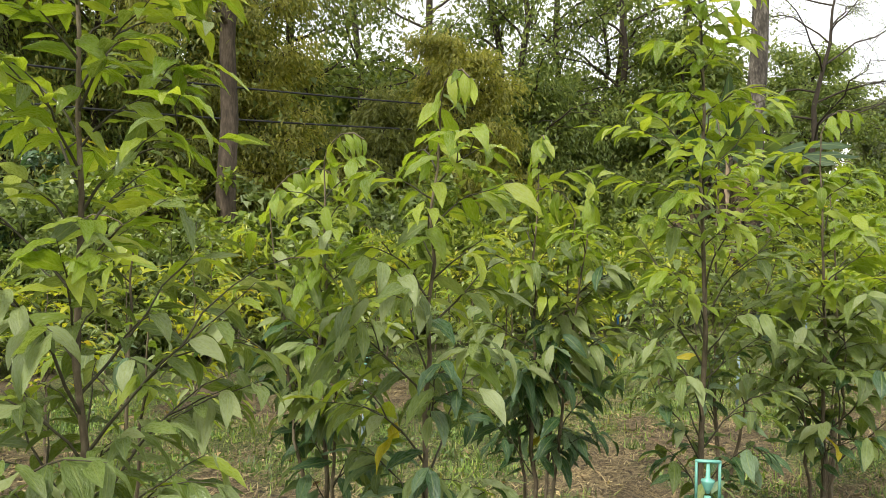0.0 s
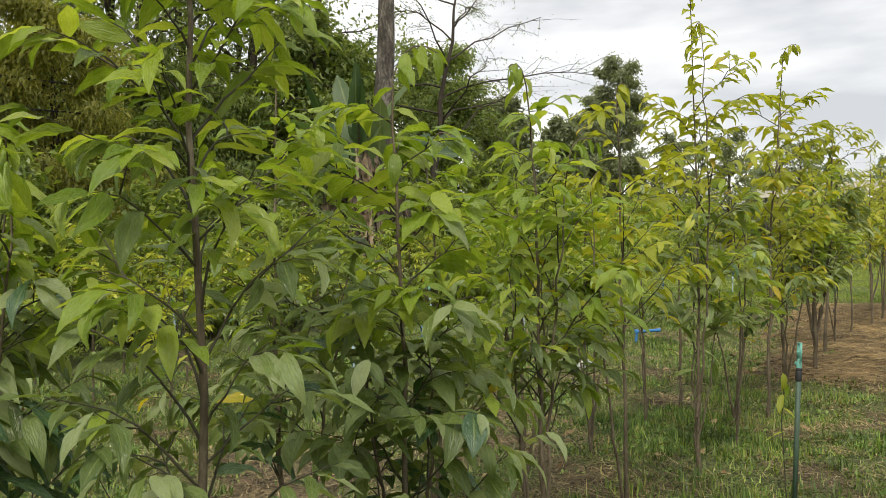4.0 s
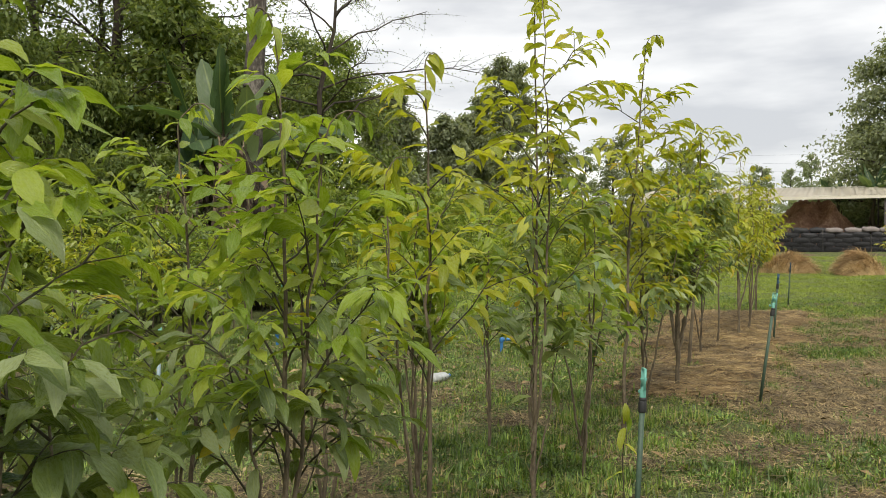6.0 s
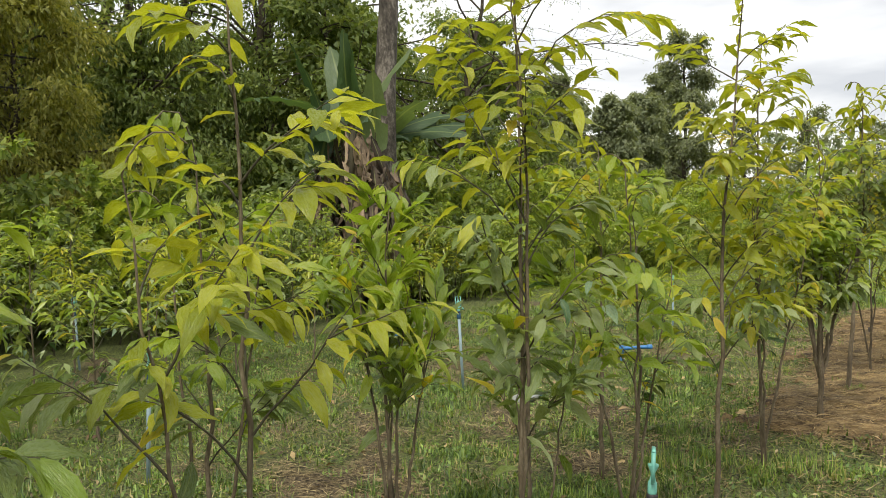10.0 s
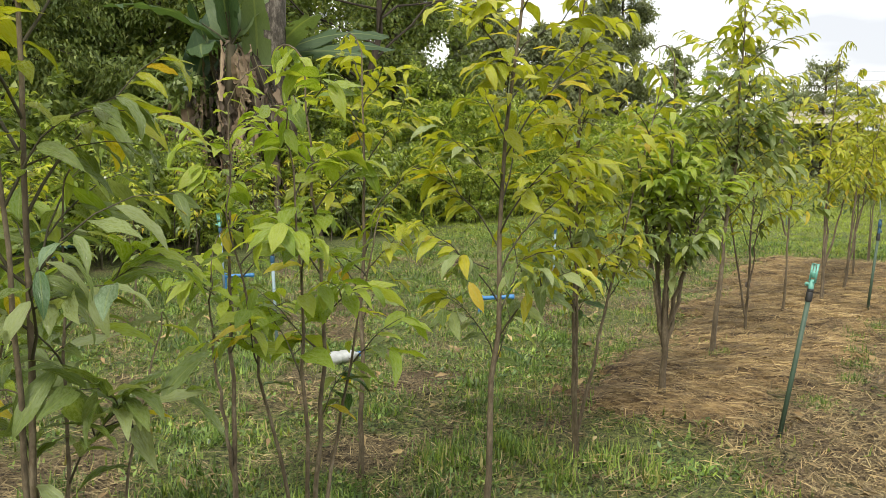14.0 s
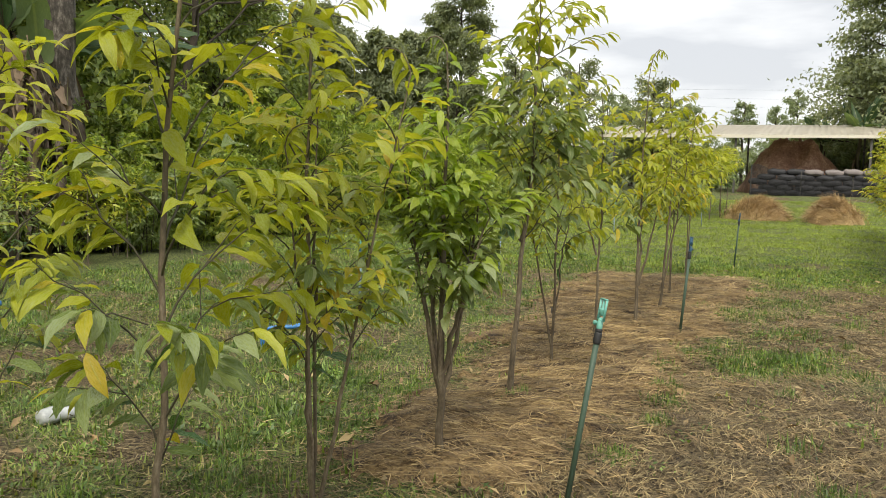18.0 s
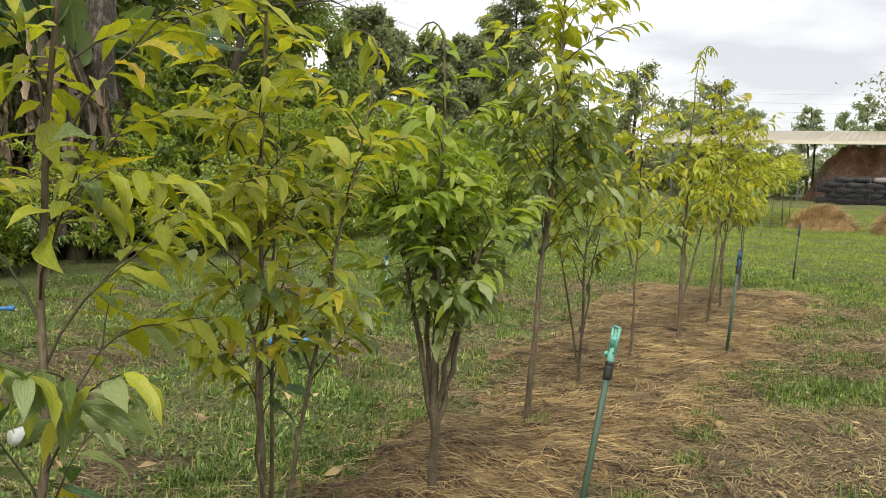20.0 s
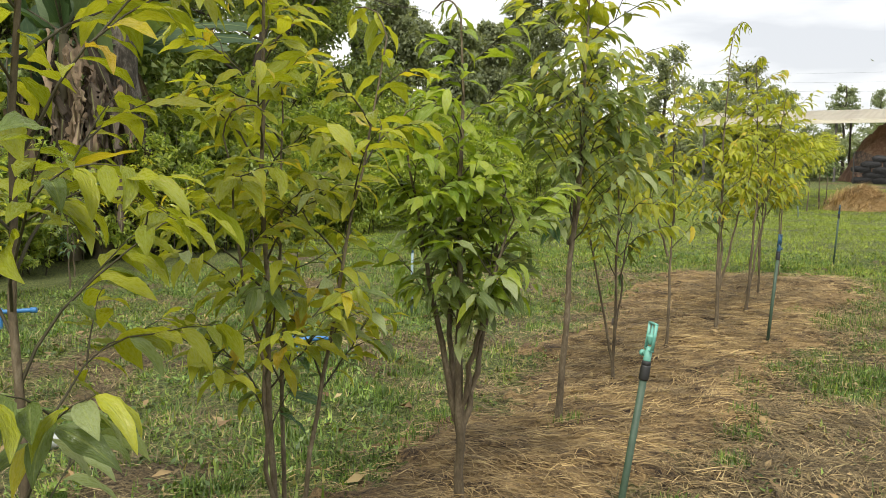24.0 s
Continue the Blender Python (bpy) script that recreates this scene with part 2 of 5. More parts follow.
def ground_material():
    m, t, p = fresh("field_soil")
    tc = t.nodes.new("ShaderNodeTexCoord")
    patch = node(t, "ShaderNodeTexNoise", Scale=1.1, Detail=7.0, Roughness=0.66)
    grain = node(t, "ShaderNodeTexNoise", Scale=34.0, Detail=8.0, Roughness=0.82)
    speck = node(t, "ShaderNodeTexNoise", Scale=70.0, Detail=3.0, Roughness=0.7)
    for nz in (patch, grain, speck):
        t.links.new(tc.outputs["Object"], nz.inputs["Vector"])
    # The near-black first stops paint the shade in gaps between grass blades.
    green = ramp_node(t, [(0.4, (0.010, 0.013, 0.004)), (0.5, (0.095, 0.12, 0.026)), (0.62, (0.26, 0.285, 0.075))])
    brown = ramp_node(t, [(0.4, (0.012, 0.008, 0.004)), (0.5, (0.115, 0.082, 0.04)), (0.61, (0.28, 0.21, 0.105))])
    t.links.new(grain.outputs["Fac"], green.inputs["Fac"])
    t.links.new(grain.outputs["Fac"], brown.inputs["Fac"])
    att = t.nodes.new("ShaderNodeAttribute")
    att.attribute_name = "dry"
    add = t.nodes.new("ShaderNodeMath")
    add.operation = "ADD"
    t.links.new(att.outputs["Fac"], add.inputs[0])
    t.links.new(patch.outputs["Fac"], add.inputs[1])
    cut = t.nodes.new("ShaderNodeMapRange")
    cut.inputs["From Min"].default_value, cut.inputs["From Max"].default_value = 0.52, 0.72
    t.links.new(add.outputs[0], cut.inputs["Value"])
    mix = t.nodes.new("ShaderNodeMix")
    mix.data_type = "RGBA"
    t.links.new(cut.outputs[0], mix.inputs[0])
    t.links.new(green.outputs["Color"], mix.inputs[6])
    t.links.new(brown.outputs["Color"], mix.inputs[7])
    t.links.new(mix.outputs[2], p.inputs["Base Color"])
    p.inputs["Roughness"].default_value = 0.95
    b = node(t, "ShaderNodeBump", Strength=0.9, Distance=0.03)
    mul = t.nodes.new("ShaderNodeMath")
    mul.operation = "ADD"
    t.links.new(grain.outputs["Fac"], mul.inputs[0])
    t.links.new(speck.outputs["Fac"], mul.inputs[1])
    t.links.new(mul.outputs[0], b.inputs["Height"])
    t.links.new(b.outputs["Normal"], p.inputs["Normal"])
    return m


SOIL = ground_material()
# The darkest stop stands in for shadow down between the straw stalks.
STRAW_BED = noisy("straw_bed", [(0.4, (0.020, 0.011, 0.006)), (0.5, (0.145, 0.094, 0.039)), (0.61, (0.325, 0.225, 0.10))], 5.0, 0.95, 0.8, 45, (1, 1, 1), depth=0.02)
STRAW = strand_material("straw", [(0, (0.078, 0.048, 0.020)), (0.5, (0.262, 0.175, 0.071)), (1, (0.48, 0.355, 0.16))], 0.7, 0.1)
HEAP_STRAW = noisy("heap_straw", [(0.32, (0.12, 0.078, 0.035)), (0.5, (0.32, 0.22, 0.10)), (0.68, (0.52, 0.38, 0.19))], 3.0, 0.95, 0.8, 30, depth=0.03)
HEAP_STALK = strand_material("heap_stalk", [(0, (0.13, 0.075, 0.03)), (0.5, (0.38, 0.24, 0.10)), (1, (0.62, 0.45, 0.22))], 0.7, 0.1)
LITTER = strand_material("dead_grass", [(0, (0.07, 0.049, 0.02)), (0.6, (0.205, 0.15, 0.068)), (1, (0.42, 0.335, 0.16))], 0.8, 0.1)
WEED = strand_material("weeds_dark_green", [(0, (0.045, 0.085, 0.016)), (0.6, (0.115, 0.20, 0.034)), (1, (0.24, 0.335, 0.065))], 0.5, 0.3)
FALLEN = strand_material("fallen_leaf", [(0, (0.10, 0.055, 0.022)), (0.6, (0.26, 0.17, 0.07)), (1, (0.45, 0.34, 0.16))], 0.7, 0.15)
FIELD = strand_material("grass_field", [(0, (0.14, 0.21, 0.022)), (0.5, (0.235, 0.315, 0.034)), (1, (0.36, 0.41, 0.065))], 0.6, 0.4)
GRASS = strand_material("grass_green", [(0, (0.06, 0.105, 0.018)), (0.5, (0.155, 0.245, 0.036)), (0.82, (0.29, 0.375, 0.065)), (0.9, (0.30, 0.28, 0.09)), (1, (0.44, 0.37, 0.17))], 0.6, 0.35)
EARTH = noisy("red_earth", [(0.32, (0.09, 0.046, 0.030)), (0.5, (0.22, 0.125, 0.085)), (0.66, (0.44, 0.31, 0.225))], 0.9, 0.95, 0.9, 9, depth=0.08)
SACK = noisy("black_sack", [(0.3, (0.008, 0.008, 0.009)), (0.7, (0.032, 0.031, 0.034))], 3.0, 0.7, 0.5, 30)
SACK_PALE = noisy("pale_sack", [(0.3, (0.12, 0.10, 0.095)), (0.7, (0.27, 0.235, 0.22))], 3.0, 0.8, 0.5, 30)
SHEET = noisy("roof_sheet_cream", [(0.3, (0.55, 0.50, 0.40)), (0.7, (0.72, 0.67, 0.56))], 0.8, 0.5, 0.05, 12)
STEEL = noisy("post_dark", [(0.3, (0.05, 0.045, 0.04)), (0.7, (0.12, 0.11, 0.10))], 5, 0.7, 0.2)
PIPE_GREEN = noisy("pipe_faded_green", [(0.3, (0.030, 0.055, 0.036)), (0.7, (0.065, 0.11, 0.072))], 9, 0.6, 0.15, 70)
PIPE_BLUE = noisy("pipe_blue", [(0.3, (0.022, 0.12, 0.32)), (0.7, (0.06, 0.22, 0.46))], 9, 0.45, 0.1, 70)
PIPE_PALE = noisy("pipe_weathered_blue", [(0.3, (0.15, 0.23, 0.27)), (0.7, (0.30, 0.38, 0.40))], 9, 0.55, 0.1, 70)
CAP_DARK = noisy("coupling_dark_blue", [(0.3, (0.012, 0.05, 0.10)), (0.7, (0.03, 0.10, 0.18))], 12, 0.45, 0.1)
MINT = noisy("sprinkler_mint", [(0.3, (0.10, 0.33, 0.27)), (0.7, (0.21, 0.47, 0.39))], 20, 0.4, 0.05)
BANANA = leaf_material("banana_leaf", [(0.0, (0.04, 0.085, 0.035)), (0.6, (0.08, 0.14, 0.055)), (1.0, (0.16, 0.22, 0.10))], 0.45, 0.5, False, True)
BANANA_DRY = leaf_material("banana_leaf_dry", [(0.0, (0.04, 0.027, 0.018)), (0.45, (0.085, 0.058, 0.036)), (0.8, (0.17, 0.115, 0.07)), (1.0, (0.30, 0.215, 0.135))], 0.15, 0.7, False, True)
PSEUDO = noisy("banana_stem", [(0.3, (0.045, 0.042, 0.02)), (0.7, (0.12, 0.10, 0.055))], 4, 0.7, 0.4, 20, (1, 1, 0.2))
CABLE = noisy("cable_black", [(0.3, (0.012, 0.012, 0.012)), (0.7, (0.03, 0.03, 0.03))], 5, 0.6, 0.0)
FOAM = noisy("plastic_white", [(0.35, (0.26, 0.27, 0.26)), (0.65, (0.52, 0.54, 0.53))], 8, 0.35, 0.3, 25)
CAP_BLUE = noisy("cap_blue", [(0.3, (0.02, 0.13, 0.5)), (0.7, (0.04, 0.2, 0.62))], 8, 0.4, 0.0)

# ---------------------------------------------------------------- plan and mesh helpers
ROW = radians(35)
ALONG, ACROSS = np.array((math.cos(ROW), math.sin(ROW))), np.array((-math.sin(ROW), math.cos(ROW)))


def smooth(a, b, v):
    s = np.clip((v - a) / (b - a), 0, 1)
    return s * s * (3 - 2 * s)


def straw_mask(u, n):
    """1 inside the mulched strip under the row, ragged at its edges."""
    wob = 0.16 * np.sin(u * 2.3 + 0.7) + 0.12 * np.sin(u * 5.1 + n * 2) + 0.08 * np.sin(u * 9.7) + 0.07 * np.sin(u * 21 + n * 13) + 0.06 * np.sin(n * 27 - u * 15)
    left = 2.45 + 0.10 * (np.minimum(u, 18) - 10.5) + wob
    right = 1.28 - 0.035 * (u - 10.5) + 0.7 * wob
    return smooth(-0.12, 0.18, left - n) * smooth(-0.12, 0.18, n - right) * smooth(9.5, 10.9, u + 1.6 * wob + 0.35 * (n - 1.5)) * smooth(20.2, 19.2, u + wob)


def ground_z(u, n):
    u, n = np.asarray(u, float), np.asarray(n, float)
    z = 0.62 * smooth(35, 51, u)
    z = z + 0.018 * np.sin(u * 1.7 + n * 0.9) + 0.014 * np.sin(n * 2.6 - u * 0.8 + 1) + 0.008 * np.sin(u * 5.3 + 2 * n) + 0.006 * np.sin(n * 7.1 - u * 3)
    near = smooth(-4, -2, u) * smooth(25, 22, u) * smooth(-5, -4, n) * smooth(9, 8, n)
    z = z + near * (0.016 * np.sin(u * 13 + 2.4 * np.sin(n * 4.1)) * np.sin(n * 11 + 2.1 * np.sin(u * 4.7)) + 0.008 * np.sin(u * 29 - n * 21) * np.sin(n * 25 + u * 8))
    mask = straw_mask(u, n)
    return z + 0.05 * mask + 0.02 * mask * np.sin(u * 9 + 2 * np.sin(n * 6)) * np.sin(n * 12 + 1.7 * np.sin(u * 5))


def dryness(u, n):
    """How much dead grass and bare soil there is, against living grass."""
    d = 0.18 * np.sin(u * 0.9 + 0.5) * np.sin(n * 1.3 + u * 0.3) + 0.13 * np.sin(u * 2.1 - n * 1.9) + 0.03 * smooth(2.3, 2.8, n) * smooth(6.5, 5.0, n)
    d = d - 0.12 * smooth(2.2, 2.7, n) * smooth(5, 6.5, u)
    d = d + 0.24 * np.sin(u * 3.4 + 1.3 * np.sin(n * 2.1)) * np.sin(n * 3.3 + 1.1 * np.sin(u * 1.7) + 0.6) * smooth(22, 18, u) + 0.10 * np.sin(u * 7.9 - n * 6.1) + 0.05
    d = d + 0.30 * smooth(1.5, 0.9, n) * smooth(-2.2, -0.6, n) * smooth(8.0, 9.5, u) * smooth(19.5, 17.5, u + 0.5 * n)
    d = d - 0.30 * smooth(18.5, 21, u) + 0.12 * np.sin(u * 1.1 + 2) * np.sin(n * 2.4 + 1) * smooth(1.5, 0.9, n) - 0.12 * smooth(3.9, 5, n) + 0.25 * smooth(43, 47, u)
    d = d + 0.35 * np.exp(-((n - 4.3) / 0.7) ** 2) * smooth(3.5, 4.2, u) * smooth(6.6, 6, u) + 0.5 * np.exp(-((n - 8.0) / 0.8) ** 2) * smooth(2.4, 3.2, u) * smooth(6, 5, u)
    return d


def place(u, n, dz=0.0):
    p = ALONG * u + ACROSS * n
    return Vector((p[0], p[1], float(ground_z(u, n)) + dz))


def raw_mesh(name, verts, faces, mat, uvs=None, smooth_shade=True):
    """A mesh from arrays: faces all of one size."""
    verts, faces = np.asarray(verts, np.float32), np.asarray(faces, np.int32)
    me = bpy.data.meshes.new(name)
    k = faces.shape[1]
    me.vertices.add(len(verts))
    me.vertices.foreach_set("co", verts.ravel())
    me.loops.add(faces.size)
    me.loops.foreach_set("vertex_index", faces.ravel())
    me.polygons.add(len(faces))
    me.polygons.foreach_set("loop_start", np.arange(0, faces.size, k, dtype=np.int32))
    if smooth_shade:
        me.polygons.foreach_set("use_smooth", np.ones(len(faces), bool))
    if uvs is not None:
        layer = me.uv_layers.new(name="UVMap")
        layer.data.foreach_set("uv", np.asarray(uvs, np.float32)[faces.ravel()].ravel())
    me.update(calc_edges=True)
    me.validate()
    if mat:
        me.materials.append(mat)
    return me


def raw_part(name, data, parent, label="", kind=""):
    ob = new(name, data)
    ob.parent = parent
    return tagged(ob, label, kind=kind)


def part(name, bm, material, parent, label="", shade=True):
    """Links a bmesh as one mesh object under a thing or a part."""
    me = bpy.data.meshes.new(name)
    bm.normal_update()
    bm.to_mesh(me)
    bm.free()
    if shade:
        me.polygons.foreach_set("use_smooth", np.ones(len(me.polygons), bool))
    me.materials.append(material)
    ob = new(name, me)
    ob.parent = parent
    return tagged(ob, label)


def thing(name, where, label, category, group="", turn=0.0, kind=""):
    ob = new(name)
    ob.empty_display_size = 0.1
    ob.matrix_basis = Matrix.Translation(where) @ pose(0, 0, 0, 0, 0, turn)
    return tagged(ob, label, category, group, kind)


class Tubes:
    """Gathers tapered tubes along polylines into one mesh."""

    def __init__(self, sides=6):
        self.sides, self.v, self.f, self.count = sides, [], [], 0

    def add(self, pts, radii):
        pts, s = np.asarray(pts, float), self.sides
        k = len(pts)
        tan = np.gradient(pts, axis=0)
        tan /= np.linalg.norm(tan, axis=1)[:, None] + 1e-9
        ref = np.array((0.31, 0.95, 0.05)) if abs(tan[0][2]) > 0.5 else np.array((0.0, 0.05, 1.0))
        a = np.cross(tan, ref)
        a /= np.linalg.norm(a, axis=1)[:, None] + 1e-9
        b = np.cross(tan, a)
        ang = np.arange(s) * 2 * math.pi / s
        ring = a[:, None, :] * np.cos(ang)[None, :, None] + b[:, None, :] * np.sin(ang)[None, :, None]
        self.v.append((pts[:, None, :] + ring * np.asarray(radii, float)[:, None, None]).reshape(-1, 3))
        i, j = np.meshgrid(np.arange(k - 1), np.arange(s), indexing="ij")
        j2 = (j + 1) % s
        q = np.stack((i * s + j, i * s + j2, (i + 1) * s + j2, (i + 1) * s + j), -1).reshape(-1, 4)
        self.f.append(q + self.count)
        self.count += k * s

    def mesh(self, name, mat):
        return raw_mesh(name, np.concatenate(self.v), np.concatenate(self.f), mat)


def leaf_shape(steps, width, droop, fold, wave, seed, tip=0.8):
    """One leaf of unit length along +y: folded at the midrib, drooping, wavy at its margins."""
    r = random.Random(seed)
    ph, v, uv = r.uniform(0, 6), [], []
    for i in range(steps + 1):
        s = i / steps
        w = width * (math.sin(math.pi * min(1, s ** 0.86)) ** tip) * (1 - 0.4 * max(0, s - 0.6) / 0.4) if 0 < i < steps else 0.004
        ang = droop * s
        y = math.sin(ang) / droop if abs(droop) > 1e-3 else s
        z = -(1 - math.cos(ang)) / droop if abs(droop) > 1e-3 else 0
        for side in (-1, 0, 1):
            lift = abs(side) * w * fold + abs(side) * wave * (math.sin(ph + s * 9 + side) + 0.6 * math.sin(ph * 2 + s * 21 + 2 * side)) * min(1, w / width)
            v.append((side * w, y - lift * math.sin(ang) * -1, z + lift * math.cos(ang)))
            uv.append((0.5 + 0.5 * side, s))
    f = []
    for i in range(steps):
        a = 3 * i
        f += [(a, a + 1, a + 4, a + 3), (a + 1, a + 2, a + 5, a + 4)]
    return np.array(v), np.array(f), np.array(uv)


NEAR_SHAPES = [leaf_shape(9, 0.142 + 0.018 * (i % 3), d, fo, 0.03, i, 0.75) for i, (d, fo) in enumerate(((0.3, 0.15), (0.6, 0.35), (0.85, 0.2), (1.1, 0.4), (1.45, 0.25), (0.1, 0.3)))]
MID_SHAPES = [leaf_shape(2, 0.17, d, 0.3, 0.01, 20 + i) for i, d in enumerate((0.3, 0.7, 1.1))]
PLOT_SHAPE = (np.array(((0, 0, 0), (0.16, 0.45, 0.03), (0, 1, -0.32), (-0.16, 0.45, 0.03), (0, 0.5, -0.05))), np.array(((0, 1, 4), (1, 2, 4), (2, 3, 4), (3, 0, 4))), np.array(((0.5, 0), (1, 0.45), (0.5, 1), (0, 0.45), (0.5, 0.5))))
FAR_SHAPE = (np.array(((-0.02, 0, 0), (0.22, 0.42, 0.05), (0, 1, -0.12), (-0.22, 0.46, 0.05))), np.array(((0, 1, 2, 3),)), np.array(((0.5, 0), (1, 0.4), (0.5, 1), (0, 0.4))))
FINE_SHAPE = (np.array(((-0.15, 0.05, 0), (0.17, 0.35, 0.05), (0, 1, -0.12))), np.array(((0, 1, 2),)), np.array(((0, 0), (1, 0.4), (0.5, 1))))
WIDE_SHAPE = (FINE_SHAPE[0] * np.array((2.0, 1, 1)), FINE_SHAPE[1], FINE_SHAPE[2])
REST_SHAPES = [leaf_shape(6, 0.152, d, fo, 0.03, 12 + i, 0.75) for i, (d, fo) in enumerate(((0.35, 0.2), (0.85, 0.35), (1.3, 0.25)))]
LEAF_MESH = {(tone, i): raw_mesh("leaf", s[0], s[1], LEAF[tone], s[2]) for tone in LEAF_TONES for i, s in enumerate(NEAR_SHAPES)}


def frames_of(direction, up):
    """Unit axes (side, along, normal) for leaves that point along direction."""
    d = direction / (np.linalg.norm(direction, axis=-1, keepdims=True) + 1e-9)
    s = np.cross(d, up)
    s /= np.linalg.norm(s, axis=-1, keepdims=True) + 1e-9
    return s, d, np.cross(s, d)


def leaf_cloud(name, shape, pos, direction, up, size, mat):
    """All leaves of a crown in one mesh."""
    v, f, uv = shape
    s, d, n = frames_of(direction, up)
    size = np.asarray(size)[:, None, None]
    verts = pos[:, None, :] + size * (s[:, None, :] * v[None, :, 0:1] + d[:, None, :] * v[None, :, 1:2] + n[:, None, :] * v[None, :, 2:3])
    faces = f[None] + (np.arange(len(pos)) * len(v))[:, None, None]
    return raw_mesh(name, verts.reshape(-1, 3), faces.reshape(-1, f.shape[1]), mat, np.tile(uv, (len(pos), 1)))


# ---------------------------------------------------------------- ground
def spaced(*spans):
    out = []
    for a, b, step in spans:
        out.append(np.arange(a, b, step))
    return np.concatenate(out + [np.array([spans[-1][1]])])


def build_ground():
    us = spaced((-900, -60, 120), (-60, -4, 7), (-4, 24, 0.085), (24, 56, 0.5), (56, 120, 8), (120, 1200, 120))
    ns = spaced((-900, -60, 120), (-60, -5, 5), (-5, 9, 0.085), (9, 22, 0.5), (22, 70, 6), (70, 1000, 120))
    uu, nn = np.meshgrid(us, ns, indexing="ij")
    xy = uu[..., None] * ALONG + nn[..., None] * ACROSS
    v = np.concatenate((xy, ground_z(uu, nn)[..., None]), -1).reshape(-1, 3)
    a, b = len(us), len(ns)
    i, j = np.meshgrid(np.arange(a - 1), np.arange(b - 1), indexing="ij")
    f = np.stack((i * b + j, (i + 1) * b + j, (i + 1) * b + j + 1, i * b + j + 1), -1).reshape(-1, 4)
    me = raw_mesh("ground", v, f, SOIL)
    layer = me.attributes.new("dry", "FLOAT", "POINT")
    layer.data.foreach_set("value", dryness(uu, nn).ravel().astype(np.float32))
    tagged(new("ground", me), "uneven field of patchy green grass and dry soil", "ground", kind="structure")


def build_straw_bed():
    us, ns = np.arange(9.2, 20.6, 0.06), np.arange(0.5, 4.0, 0.06)
    uu, nn = np.meshgrid(us, ns, indexing="ij")
    mask = straw_mask(uu, nn)
    z = ground_z(uu, nn) - 0.03 + 0.045 * np.minimum(1, mask * 1.6) + 0.006 * np.sin(uu * 23 + nn * 17) * mask
    xy = uu[..., None] * ALONG + nn[..., None] * ACROSS
    v = np.concatenate((xy, z[..., None]), -1).reshape(-1, 3)
    a, b = len(us), len(ns)
    i, j = np.meshgrid(np.arange(a - 1), np.arange(b - 1), indexing="ij")
    f = np.stack((i * b + j, (i + 1) * b + j, (i + 1) * b + j + 1, i * b + j + 1), -1).reshape(-1, 4)
    keep = mask.ravel()[f].max(1) > 0.05
    bed = tagged(new("straw_mulch", raw_mesh("straw_mulch", v, f[keep], STRAW_BED)), "bed of orange-brown rice straw under the saplings", "straw mulch", kind="stuff")
    return bed


def strips(name, pos, direction, up, length, width, mat, label, category, bend=0.25, parent=None, plain=False):
    """Loose stalks or blades: two-segment strips with pointed tips."""
    s, d, n = frames_of(direction, up)
    L, W = length[:, None], width[:, None]
    mid = pos + d * L * 0.5 + n * L * bend * 0.35
    tip = pos + d * L * (1 - 0.25 * bend) - n * L * bend * 0.25
    if plain:
        ob = new(name, raw_mesh(name, np.stack((pos - s * W, pos + s * W, tip), 1).reshape(-1, 3), np.arange(len(pos) * 3).reshape(-1, 3), mat, None, False))
        return tagged(ob, label, category, kind="stuff")
    v = np.stack((pos - s * W, pos + s * W, mid - s * W * 0.8, mid + s * W * 0.8, tip - s * W * 0.1, tip + s * W * 0.1), 1)
    f = np.array(((0, 1, 3, 2), (2, 3, 5, 4)))
    faces = (f[None] + (np.arange(len(pos)) * 6)[:, None, None]).reshape(-1, 4)
    ob = new(name, raw_mesh(name, v.reshape(-1, 3), faces, mat))
    ob.parent = parent
    return tagged(ob, label, category, kind="stuff")


def scatter(rng, count, u0, u1, n0, n1):
    return rng.uniform(u0, u1, count), rng.uniform(n0, n1, count)


def world_of(u, n, dz):
    return np.concatenate((u[:, None] * ALONG + n[:, None] * ACROSS, (ground_z(u, n) + dz)[:, None]), 1)


